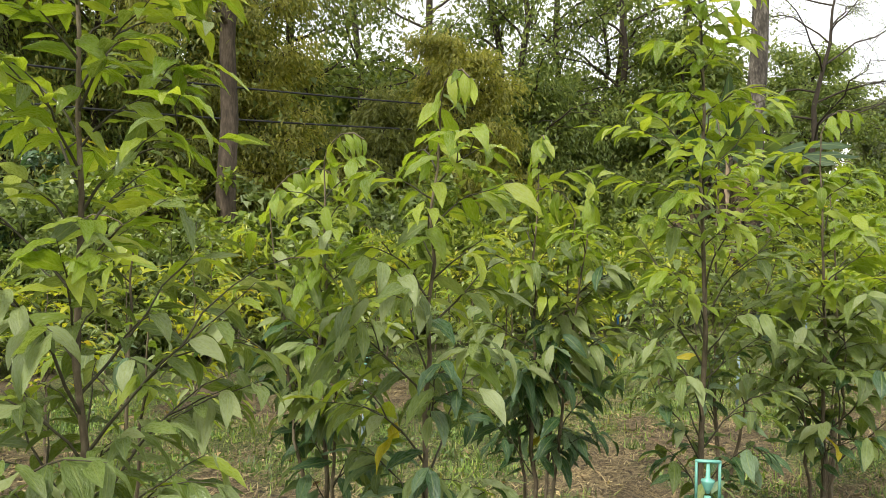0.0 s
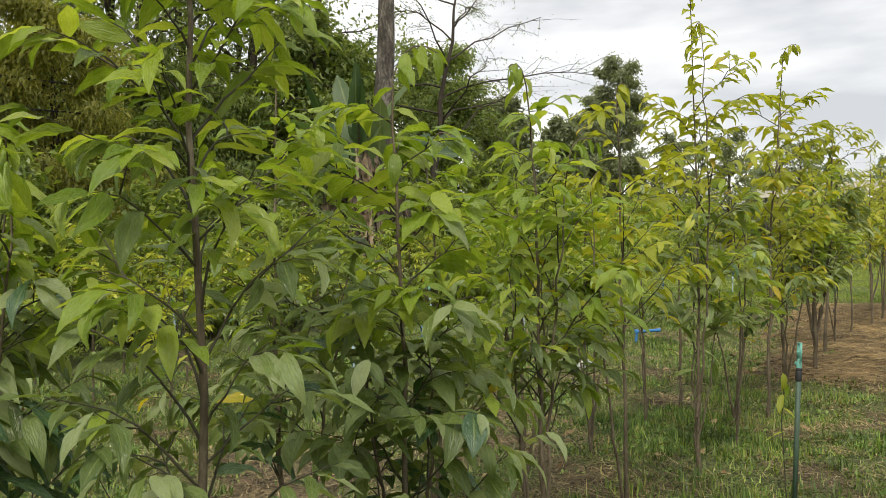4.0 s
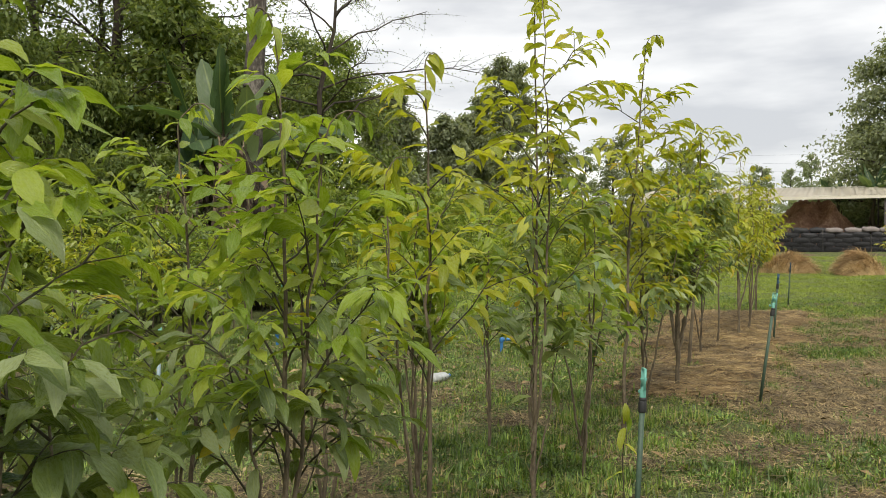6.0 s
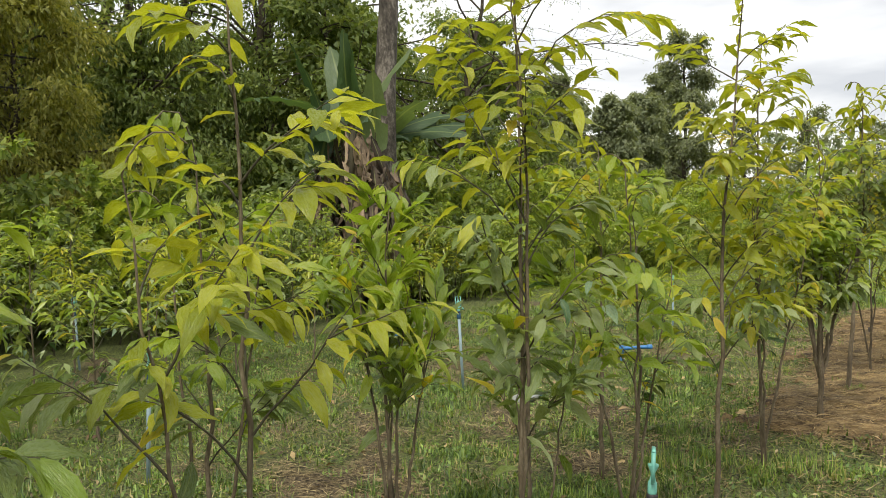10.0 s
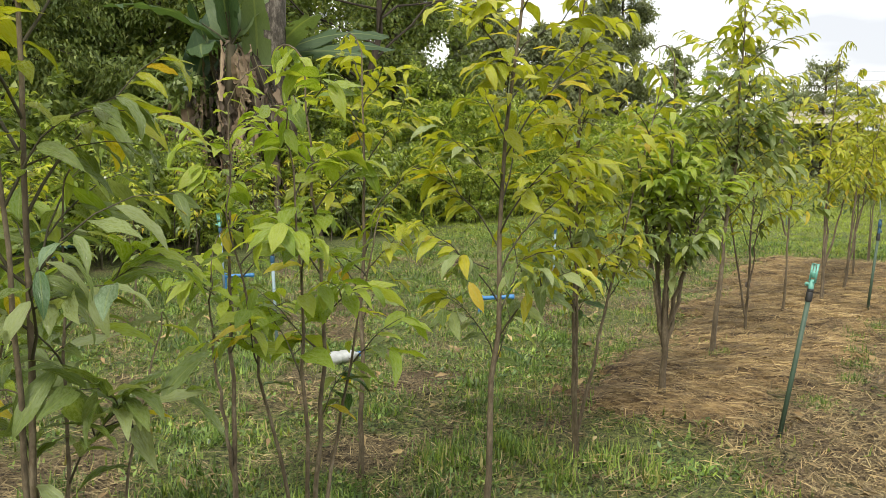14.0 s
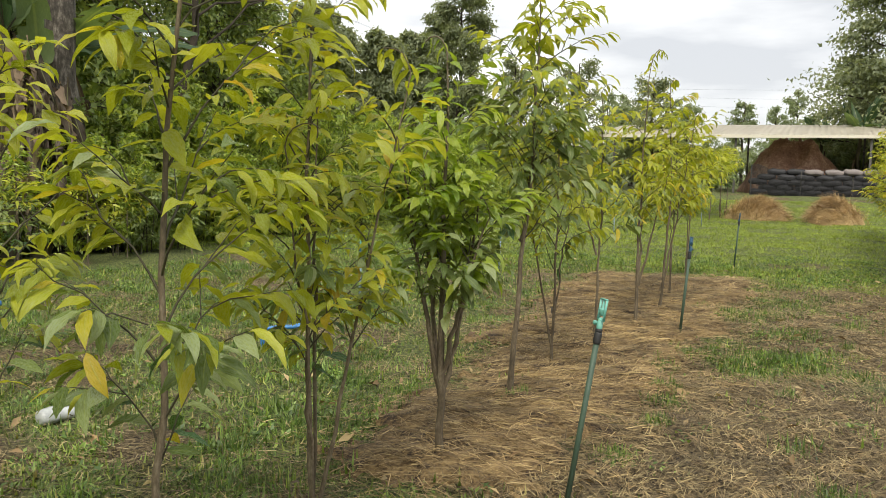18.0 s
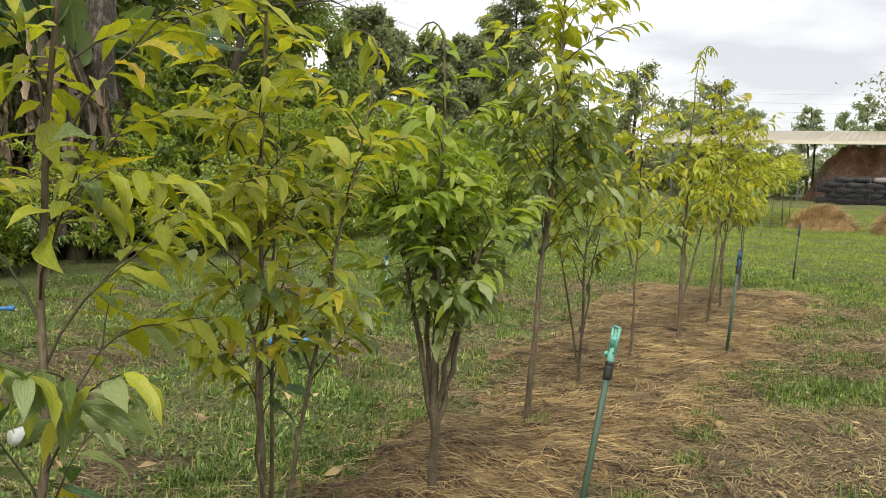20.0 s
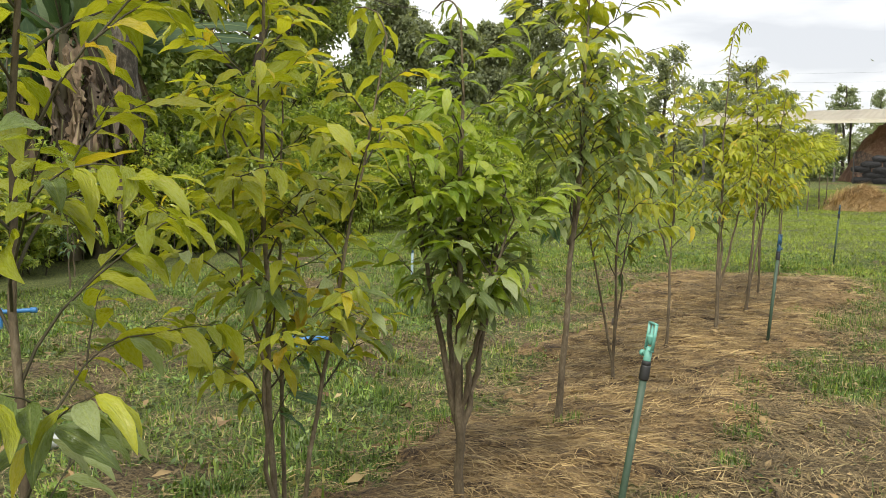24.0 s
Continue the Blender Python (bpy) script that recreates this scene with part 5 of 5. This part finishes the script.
def banana_plant(u, n, height, seed, label, leaves, dead, group="banana plants", wide=()):
    rng = random.Random(seed)
    ob = thing("banana_plant", place(u, n, -0.03), label, "banana plant", group)
    st = Tubes(10)
    pts = np.array([(0.05 * math.sin(i), 0.04 * math.cos(i * 1.3), height * i / 8) for i in range(9)])
    st.add(pts, [0.17 - 0.012 * i for i in range(9)])
    raw_part("pseudostem", st.mesh("pseudostem", PSEUDO), ob)
    for k in range(leaves):
        az = 360 * k / leaves + rng.uniform(-18, 18)
        el = rng.uniform(25, 82)
        me = banana_leaf_mesh(rng.uniform(1.7, 2.5), rng.uniform(0.24, 0.32), rng.uniform(0.5, 1.5) if el < 60 else rng.uniform(0.1, 0.5), seed * 20 + k)
        lf = raw_part("leaf_blade", me, ob)
        lf.matrix_basis = Matrix.Translation(pts[-1]) @ pose(0, 0, 0, 0, 0, az) @ pose(0, 0, 0, el, rng.uniform(-25, 25), 0)
        rib = Tubes(5)
        rib.add(np.array(((0, 0, 0), (0, 0.3, 0), (0, 0.6, -0.02))), (0.025, 0.02, 0.012))
        mr = raw_part("midrib", rib.mesh("midrib", PSEUDO), lf)
    for k, (az, el, length, droop) in enumerate(wide):
        lf = raw_part("leaf_blade", banana_leaf_mesh(length, 0.21, droop, seed * 70 + k), ob, "broad spreading leaf")
        lf.matrix_basis = Matrix.Translation(pts[-1]) @ pose(0, 0, 0, 0, 0, az) @ pose(0, 0, 0, el, 42, 0)
    for k in range(dead):
        az = rng.uniform(0, 360)
        me = banana_leaf_mesh(rng.uniform(0.6, 1.5), rng.choice((0.03, 0.05, 0.07, 0.1, 0.15, 0.22)), rng.uniform(-0.5, 0.7), seed * 40 + k, True)
        lf = raw_part("dead_leaf", me, ob, "dry brown hanging leaf")
        lf.matrix_basis = Matrix.Translation((0, 0, height * rng.uniform(0.5, 1.02))) @ pose(0, 0, 0, 0, 0, az) @ pose(0, rng.uniform(0.15, 0.62), 0, rng.uniform(-104, -66), rng.uniform(-12, 12), 0) @ pose(0, 0, 0, 0, rng.uniform(-80, 80), 0)
    return ob


banana_plant(16.5, 11.7, 2.9, 3, "banana plant with dry brown leaves hanging round its stem", 2, 84)
banana_plant(16.0, 11.85, 3.5, 8, "tall banana plant with upright broad leaves", 5, 72)
banana_plant(15.5, 12.4, 2.5, 5, "banana plant with drooping dead leaves", 1, 40)
banana_plant(16.4, 12.8, 3.2, 4, "banana plant with broad leaves beside a grey trunk", 4, 24)
banana_plant(18.0, 12.9, 3.55, 9, "banana plant with long arching leaves behind a grey trunk", 2, 8, wide=((-117, 18, 2.6, 0.6), (-104, 34, 2.5, 0.9), (-135, 10, 2.2, 0.5)))
banana_plant(58.0, -1.5, 3.2, 6, "banana plant behind the shed", 8, 2)
banana_plant(59.0, 0.4, 2.8, 7, "banana plant behind the shed", 8, 2)


# ---------------------------------------------------------------- irrigation
def lathe(profile, sides=14):
    bm = bmesh.new()
    rings = []
    for r, z in profile:
        rings.append([bm.verts.new((r * math.cos(2 * math.pi * k / sides), r * math.sin(2 * math.pi * k / sides), z)) for k in range(sides)])
    for a, b in zip(rings, rings[1:]):
        for k in range(sides):
            bm.faces.new((a[k], a[(k + 1) % sides], b[(k + 1) % sides], b[k]))
    bm.faces.new(rings[0][::-1])
    bm.faces.new(rings[-1])
    return bm


def box(bm, size, centre, bevel=0.0):
    made = bmesh.ops.create_cube(bm, size=1.0, matrix=Matrix.Translation(centre) @ Matrix.Diagonal((*size, 1)))
    if bevel:
        edges = {e for v in made["verts"] for e in v.link_edges}
        bmesh.ops.bevel(bm, geom=list(edges), offset=bevel, segments=2, affect="EDGES")
    return bm


def sprinkler(u, n, height, label, pipe=PIPE_GREEN, tilt=(0, 0), turn=0.0, group="sprinkler risers", cap=CAP_DARK, top=MINT):
    """A pipe riser with a coupling and a small framed sprinkler head."""
    ob = thing("sprinkler_riser", place(u, n, -0.04), label, "sprinkler", group)
    ob.matrix_basis = ob.matrix_basis @ pose(0, 0, 0, tilt[0], tilt[1], 0) @ pose(0, 0, 0, 0, 0, turn)
    h = height - 0.155
    part("pipe", lathe(((0.0135, 0), (0.0135, h))), pipe, ob)
    part("coupling", lathe(((0.017, h - 0.055), (0.0185, h - 0.05), (0.0185, h - 0.006), (0.016, h))), cap, ob, "dark blue coupling" if cap == CAP_DARK else "black coupling")
    part("ring", lathe(((0.0155, h - 0.001), (0.0175, h + 0.003), (0.0175, h + 0.012), (0.015, h + 0.016))), CABLE, ob, "black threaded ring")
    head = part("sprinkler_head", lathe(((0.0135, h + 0.014), (0.0145, h + 0.02), (0.0145, h + 0.05), (0.010, h + 0.056), (0.008, h + 0.068))), top, ob, "mint green plastic head" if top == MINT else "dark blue-green plastic head")
    knob = box(bmesh.new(), (0.034, 0.012, 0.012), (0.026, 0, h + 0.036), 0.003)
    bmesh.ops.create_cone(knob, cap_ends=True, segments=10, radius1=0.012, radius2=0.012, depth=0.012, matrix=pose(0.046, 0, h + 0.036, 0, 90, 0))
    part("side_knob", knob, top, head)
    fr = bmesh.new()
    for sx in (-1, 1):
        box(fr, (0.006, 0.012, 0.10), (sx * 0.028, 0, h + 0.104), 0.0015)
    box(fr, (0.062, 0.012, 0.007), (0, 0, h + 0.1535), 0.0015)
    box(fr, (0.062, 0.012, 0.008), (0, 0, h + 0.056), 0.0015)
    part("frame", fr, top, head)
    part("spinner", lathe(((0.005, h + 0.075), (0.009, h + 0.085), (0.017, h + 0.104), (0.017, h + 0.108), (0.006, h + 0.112), (0.004, h + 0.150))), top, head)
    return ob


sprinkler(1.72, 1.35, 1.08, "bright blue pipe riser with a mint green sprinkler", PIPE_BLUE, (0, 1), -8)
sprinkler(6.28, 1.42, 0.98, "faded green pipe riser with a mint green sprinkler", PIPE_GREEN, (1, 3), 60, cap=CABLE)
sprinkler(10.34, 1.16, 1.03, "leaning green pipe riser with a mint green sprinkler", PIPE_GREEN, (2.4, 8.8), 75, cap=CABLE)
sprinkler(14.85, 1.32, 0.98, "faded green pipe riser in straw with a sprinkler", PIPE_GREEN, (1, 5), 20, cap=CABLE, top=CAP_DARK)
sprinkler(21.7, 1.45, 0.95, "faded green pipe riser standing in grass", PIPE_GREEN, (1, 4), 50, cap=CABLE, top=CAP_DARK)
for uu, nn, hh in ((3.0, 5.3, 0.9), (6.9, 5.0, 0.92), (10.4, 5.1, 0.95), (11.8, 7.3, 0.95), (9.1, 9.7, 0.9), (14.9, 4.85, 0.9), (19.0, 4.7, 0.9), (27.0, 4.7, 0.9), (33.0, 3.4, 0.9)):
    sprinkler(uu, nn, hh, "weathered light blue pipe riser with a sprinkler", PIPE_PALE, (rngw.uniform(-3, 3), rngw.uniform(-3, 3)), rngw.uniform(0, 180), "sprinkler risers of the back plot")


def climbing_weed(u, n, turn):
    """A thin shoot that leans on the riser, with a few pale drooping leaves."""
    ob = thing("climbing_weed", place(u, n, -0.02), "thin weed with pale yellow-green leaves leaning on a riser", "weed", turn=turn)
    line = np.array(((0, 0, 0), (0.01, 0.01, 0.25), (0.0, 0.02, 0.5), (0.02, 0.0, 0.78)))
    st = Tubes(5)
    st.add(line, (0.004, 0.0035, 0.003, 0.002))
    raw_part("stem", st.mesh("stem", TWIG), ob)
    for k, (z, az, tone) in enumerate(((0.45, 20, "fresh"), (0.58, 190, "young"), (0.66, 80, "young"), (0.74, 250, "fresh"), (0.78, 130, "young"))):
        lf = raw_part("leaf", LEAF_MESH[(tone, k % 5)], ob)
        lf.matrix_basis = Matrix.Translation((0.01, 0.01, z)) @ pose(0, 0, 0, 0, 0, az) @ pose(0, 0, 0, -22 - 9 * k, 0, 0) @ Matrix.Scale(0.12, 4)


climbing_weed(6.3, 1.46, 30)


def pipe_elbow(u, n, turn, length, label="short bright blue pipe elbow sticking out of the grass"):
    ob = thing("pipe_elbow", place(u, n, -0.03), label, "water pipe", "blue pipe elbows", turn)
    t1 = Tubes(12)
    t1.add(np.array(((0, 0, 0), (0, 0, 0.09), (0, 0, 0.17))), (0.021, 0.021, 0.021))
    raw_part("upright", t1.mesh("upright", PIPE_BLUE), ob)
    t2 = Tubes(12)
    t2.add(np.array(((-0.012, 0, 0.185), (0.1, 0, 0.19), (length, 0, 0.2))), (0.02, 0.02, 0.02))
    raw_part("arm", t2.mesh("arm", PIPE_BLUE), ob)
    part("elbow", lathe(((0.022, 0.15), (0.028, 0.155), (0.028, 0.21), (0.02, 0.218))), PIPE_BLUE, ob)
    end = lathe(((0.020, 0), (0.027, 0.004), (0.027, 0.055), (0.022, 0.06)))
    bmesh.ops.transform(end, matrix=pose(length - 0.02, 0, 0.2, 0, 90, 0), verts=end.verts)
    part("end_socket", end, PIPE_BLUE, ob)


pipe_elbow(12.6, 4.5, -20, 0.3)
pipe_elbow(12.25, 7.8, -20, 0.3)
pipe_elbow(12.6, 11.9, -10, 0.3)


def plastic_bottle(u, n, turn):
    ob = thing("plastic_bottle", place(u, n, 0.04), "crumpled white plastic bottle with a blue cap on grass", "bottle", turn=turn)
    body = lathe(((0.04, -0.13), (0.056, -0.12), (0.062, -0.05), (0.052, -0.01), (0.060, 0.03), (0.054, 0.09), (0.026, 0.14), (0.016, 0.16), (0.016, 0.175)), 16)
    rr = random.Random(4)
    for v in body.verts:
        v.co.x *= 1 + rr.gauss(0, 0.06)
        v.co.y *= 0.85 + rr.gauss(0, 0.06)
    bmesh.ops.transform(body, matrix=pose(0, 0, 0, 90, 0, 90), verts=body.verts)
    part("body", body, FOAM, ob)
    cap = lathe(((0.018, 0.168), (0.018, 0.188)))
    bmesh.ops.transform(cap, matrix=pose(0, 0, 0, 90, 0, 90), verts=cap.verts)
    part("cap", cap, CAP_BLUE, ob, "blue screw cap")


plastic_bottle(10.3, 4.33, 22)

# ---------------------------------------------------------------- far end: straw heaps, sack wall, soil heap, shed


def heap(name, u, n, ru, rn, h, mat, label, category, seed, rough=0.06, lump=0.5):
    rng = np.random.default_rng(seed)
    k, m = 22, 40
    v = []
    ph = rng.uniform(0, 6.28, 6)
    for i in range(k + 1):
        s = i / k
        for j in range(m):
            a = 2 * math.pi * j / m
            out = 1 + 0.10 * math.sin(2 * a + ph[0]) + 0.07 * math.sin(3 * a + ph[1]) + 0.04 * math.sin(7 * a + ph[2])
            z = h * ((1 - s ** 2.3) ** 1.0 * (1 + lump * (0.30 * math.sin(3 * a + ph[4]) * s + 0.22 * math.sin(2.2 * s * 5 + 2 * a + ph[5]) * s)))
            z += rough * h * math.sin(9 * s + 5 * a + ph[3]) * s * (1 - s) * 3 + rng.normal(0, rough * 0.25 * h) * (1 - s)
            q = ALONG * (u + ru * s * out * math.cos(a)) + ACROSS * (n + rn * s * out * math.sin(a))
            v.append((q[0], q[1], float(ground_z(u, n)) + z - (0.12 if i == k else 0)))
    i, j = np.meshgrid(np.arange(k), np.arange(m), indexing="ij")
    j2 = (j + 1) % m
    f = np.stack((i * m + j, (i + 1) * m + j, (i + 1) * m + j2, i * m + j2), -1).reshape(-1, 4)
    ob = new(name, raw_mesh(name, np.array(v), f, mat))
    return tagged(ob, label, category), np.array(v)


def straw_heap(u, n, ru, rn, h, seed, comb):
    """A heap whose straw is raked over to one side in long arching strands."""
    ob, v = heap("straw_heap", u, n, ru, rn, h, HEAP_STRAW, "low heap of loose golden-brown straw on grass", "straw heap", seed, 0.14, 0.7)
    ob["group"] = "straw heaps"
    rng = np.random.default_rng(seed)
    count = 7000
    p = v[rng.integers(0, len(v), count)] + rng.normal(0, 0.05, (count, 3))
    out = p - np.array((*(ALONG * u + ACROSS * n), 0))
    side = ACROSS * comb
    d = np.stack((0.5 * out[:, 0] + side[0], 0.5 * out[:, 1] + side[1], 0.35 - 0.9 * np.maximum(0, out[:, 0] * side[0] + out[:, 1] * side[1])), 1) + rng.normal(0, 0.33, (count, 3))
    strips("straw_cover", p, d, rng.normal(0, 0.3, (count, 3)) + np.array((0, 0, 1)), rng.uniform(0.18, 0.5, count), rng.uniform(0.003, 0.007, count), HEAP_STALK, "", "", 0.5, ob)


straw_heap(37.7, 2.15, 1.0, 1.1, 0.5, 11, -0.6)
straw_heap(37.5, -0.25, 0.9, 0.95, 0.6, 12, 0.9)
heap("earth_mound", 54.6, 1.75, 2.7, 2.5, 2.6, EARTH, "large heap of reddish brown earth behind the sacks", "mound", 13, 0.16, 0.75)


def sack_mesh(mat, seed):
    bm = bmesh.new()
    bmesh.ops.create_icosphere(bm, subdivisions=3, radius=1.0)
    r = random.Random(seed)
    ph = [r.uniform(0, 6) for _ in range(4)]
    for v in bm.verts:
        x, y, z = v.co
        v.co = Vector((math.copysign(abs(x) ** 0.6, x) * 0.43, math.copysign(abs(y) ** 0.7, y) * 0.26, math.copysign(abs(z) ** 0.75, z) * 0.15))
        v.co += Vector((0, 0, 0.015 * math.sin(7 * x + ph[0]) + 0.012 * math.sin(9 * y + ph[1])))
    bm.normal_update()
    me = bpy.data.meshes.new("sack")
    bm.to_mesh(me)
    bm.free()
    me.polygons.foreach_set("use_smooth", np.ones(len(me.polygons), bool))
    me.materials.append(mat)
    return me


SACKS = [sack_mesh(SACK, k) for k in range(3)] + [sack_mesh(SACK_PALE, 8), sack_mesh(SACK_PALE, 9)]
rngs = random.Random(21)
for layer in range(5):
    for k in range(8):
        nn = 3.0 - 0.82 * k - (0.4 if layer % 2 else 0)
        if layer == 4 and k < 1:
            continue
        ob = new("sack", SACKS[rngs.randrange(3)] if layer < 4 or k < 3 else SACKS[3 + k % 2])
        ob.matrix_basis = Matrix.Translation(place(50.3 + rngs.uniform(-0.06, 0.06), nn + rngs.uniform(-0.05, 0.05), 0.13 + 0.245 * layer)) @ pose(0, 0, 0, rngs.uniform(-4, 4), rngs.uniform(-4, 4), 125 + rngs.uniform(-6, 6))
        tagged(ob, "black filled sack in a stacked wall" if layer < 4 or k < 3 else "pale filled sack on top of the stacked wall", "sack", "stacked sacks")


def shade_net():
    """Black net hung on posts in front of the sacks, sagging towards its right."""
    ob = thing("shade_net", place(49.6, 3.3), "torn black shade net hung in front of the sacks", "net")
    for k in range(3):
        t = Tubes(6)
        q = ACROSS * (-2.2 * k)
        t.add(np.array([(q[0], q[1], z) for z in (-0.1, 0.7, 1.4 - 0.25 * k)]), (0.03, 0.03, 0.03))
        raw_part("stake", t.mesh("stake", STEEL), ob)
    v, f, m, cols = [], [], 96, 26
    for i in range(m + 1):
        s = i / m
        q = ACROSS * (-4.9 * s) + ALONG * (-0.03 + 0.03 * math.sin(s * 21))
        top = 1.42 - 0.55 * smooth(0, 0.35, s) + 0.05 * math.sin(s * 17)
        for j in range(cols + 1):
            v.append((q[0], q[1], 0.02 + top * j / cols))
    bars = Tubes(3)
    v = np.array(v).reshape(m + 1, cols + 1, 3)
    for i in range(m + 1):
        bars.add(v[i], np.full(cols + 1, 0.007))
    for j in range(cols + 1):
        bars.add(v[:, j], np.full(m + 1, 0.007))
    raw_part("mesh", bars.mesh("mesh", SACK), ob, kind="stuff")


shade_net()


def shed():
    ob = thing("open_shed", place(52.0, 2.0), "long open shed with a cream sheet roof on posts", "shed", turn=35)
    bm = bmesh.new()
    wide, deep = 26.0, 7.0
    cols = 180
    x0 = -16.5
    for row, (lx, lz) in enumerate(((-1.2, 2.85), (deep, 3.75))):
        for k in range(cols + 1):
            bm.verts.new((lx, x0 + wide * k / cols, lz + (0.02 if k % 2 else 0)))
    bm.verts.ensure_lookup_table()
    for k in range(cols):
        bm.faces.new((bm.verts[k], bm.verts[k + 1], bm.verts[cols + 2 + k], bm.verts[cols + 1 + k]))
    bmesh.ops.solidify(bm, geom=bm.faces[:], thickness=0.03)
    part("roof", bm, SHEET, ob, "cream corrugated sheet roof", False)
    part("fascia", box(bmesh.new(), (0.04, wide, 0.16), (-1.22, x0 + wide / 2, 2.78), 0.006), SHEET, ob, "", False)
    for k in range(5):
        for lx, lz in ((-1.0, 2.85), (deep - 0.3, 3.6)):
            part("post", box(bmesh.new(), (0.10, 0.10, lz + 0.6), (lx, x0 + 0.7 + 6.0 * k, lz / 2 - 0.3), 0.01), STEEL, ob, "", False)
    for lx, lz in ((-1.0, 2.80), (2.5, 3.17), (deep - 0.4, 3.60)):
        part("beam", box(bmesh.new(), (0.07, wide - 0.3, 0.12), (lx, x0 + wide / 2, lz), 0.01), STEEL, ob, "", False)


shed()

# ---------------------------------------------------------------- cables by the wood
for z0, z1, sag in ((4.35, 4.75, 0.18), (3.75, 4.2, 0.2)):
    ca = Tubes(5)
    a, b = place(-6, 13.6, z0), place(12.0, 15.5, z1)
    ca.add(np.array([tuple(a.lerp(b, i / 24) - Vector((0, 0, sag * math.sin(math.pi * i / 24)))) for i in range(25)]), np.full(25, 0.02))
    tagged(new("cable", ca.mesh("cable", CABLE)), "black cable strung along the edge of the wood", "cable", "cables")
for z0, z1 in ((6.3, 5.6), (6.9, 6.3), (7.5, 7.0)):
    ca = Tubes(4)
    a, b = place(74, 16, z0), place(70, -16, z1)
    ca.add(np.array([tuple(a.lerp(b, i / 24) - Vector((0, 0, 0.35 * math.sin(math.pi * i / 24)))) for i in range(25)]), np.full(25, 0.0035))
    tagged(new("power_line", ca.mesh("power_line", CABLE)), "thin power line crossing behind the shed", "power line", "power lines")
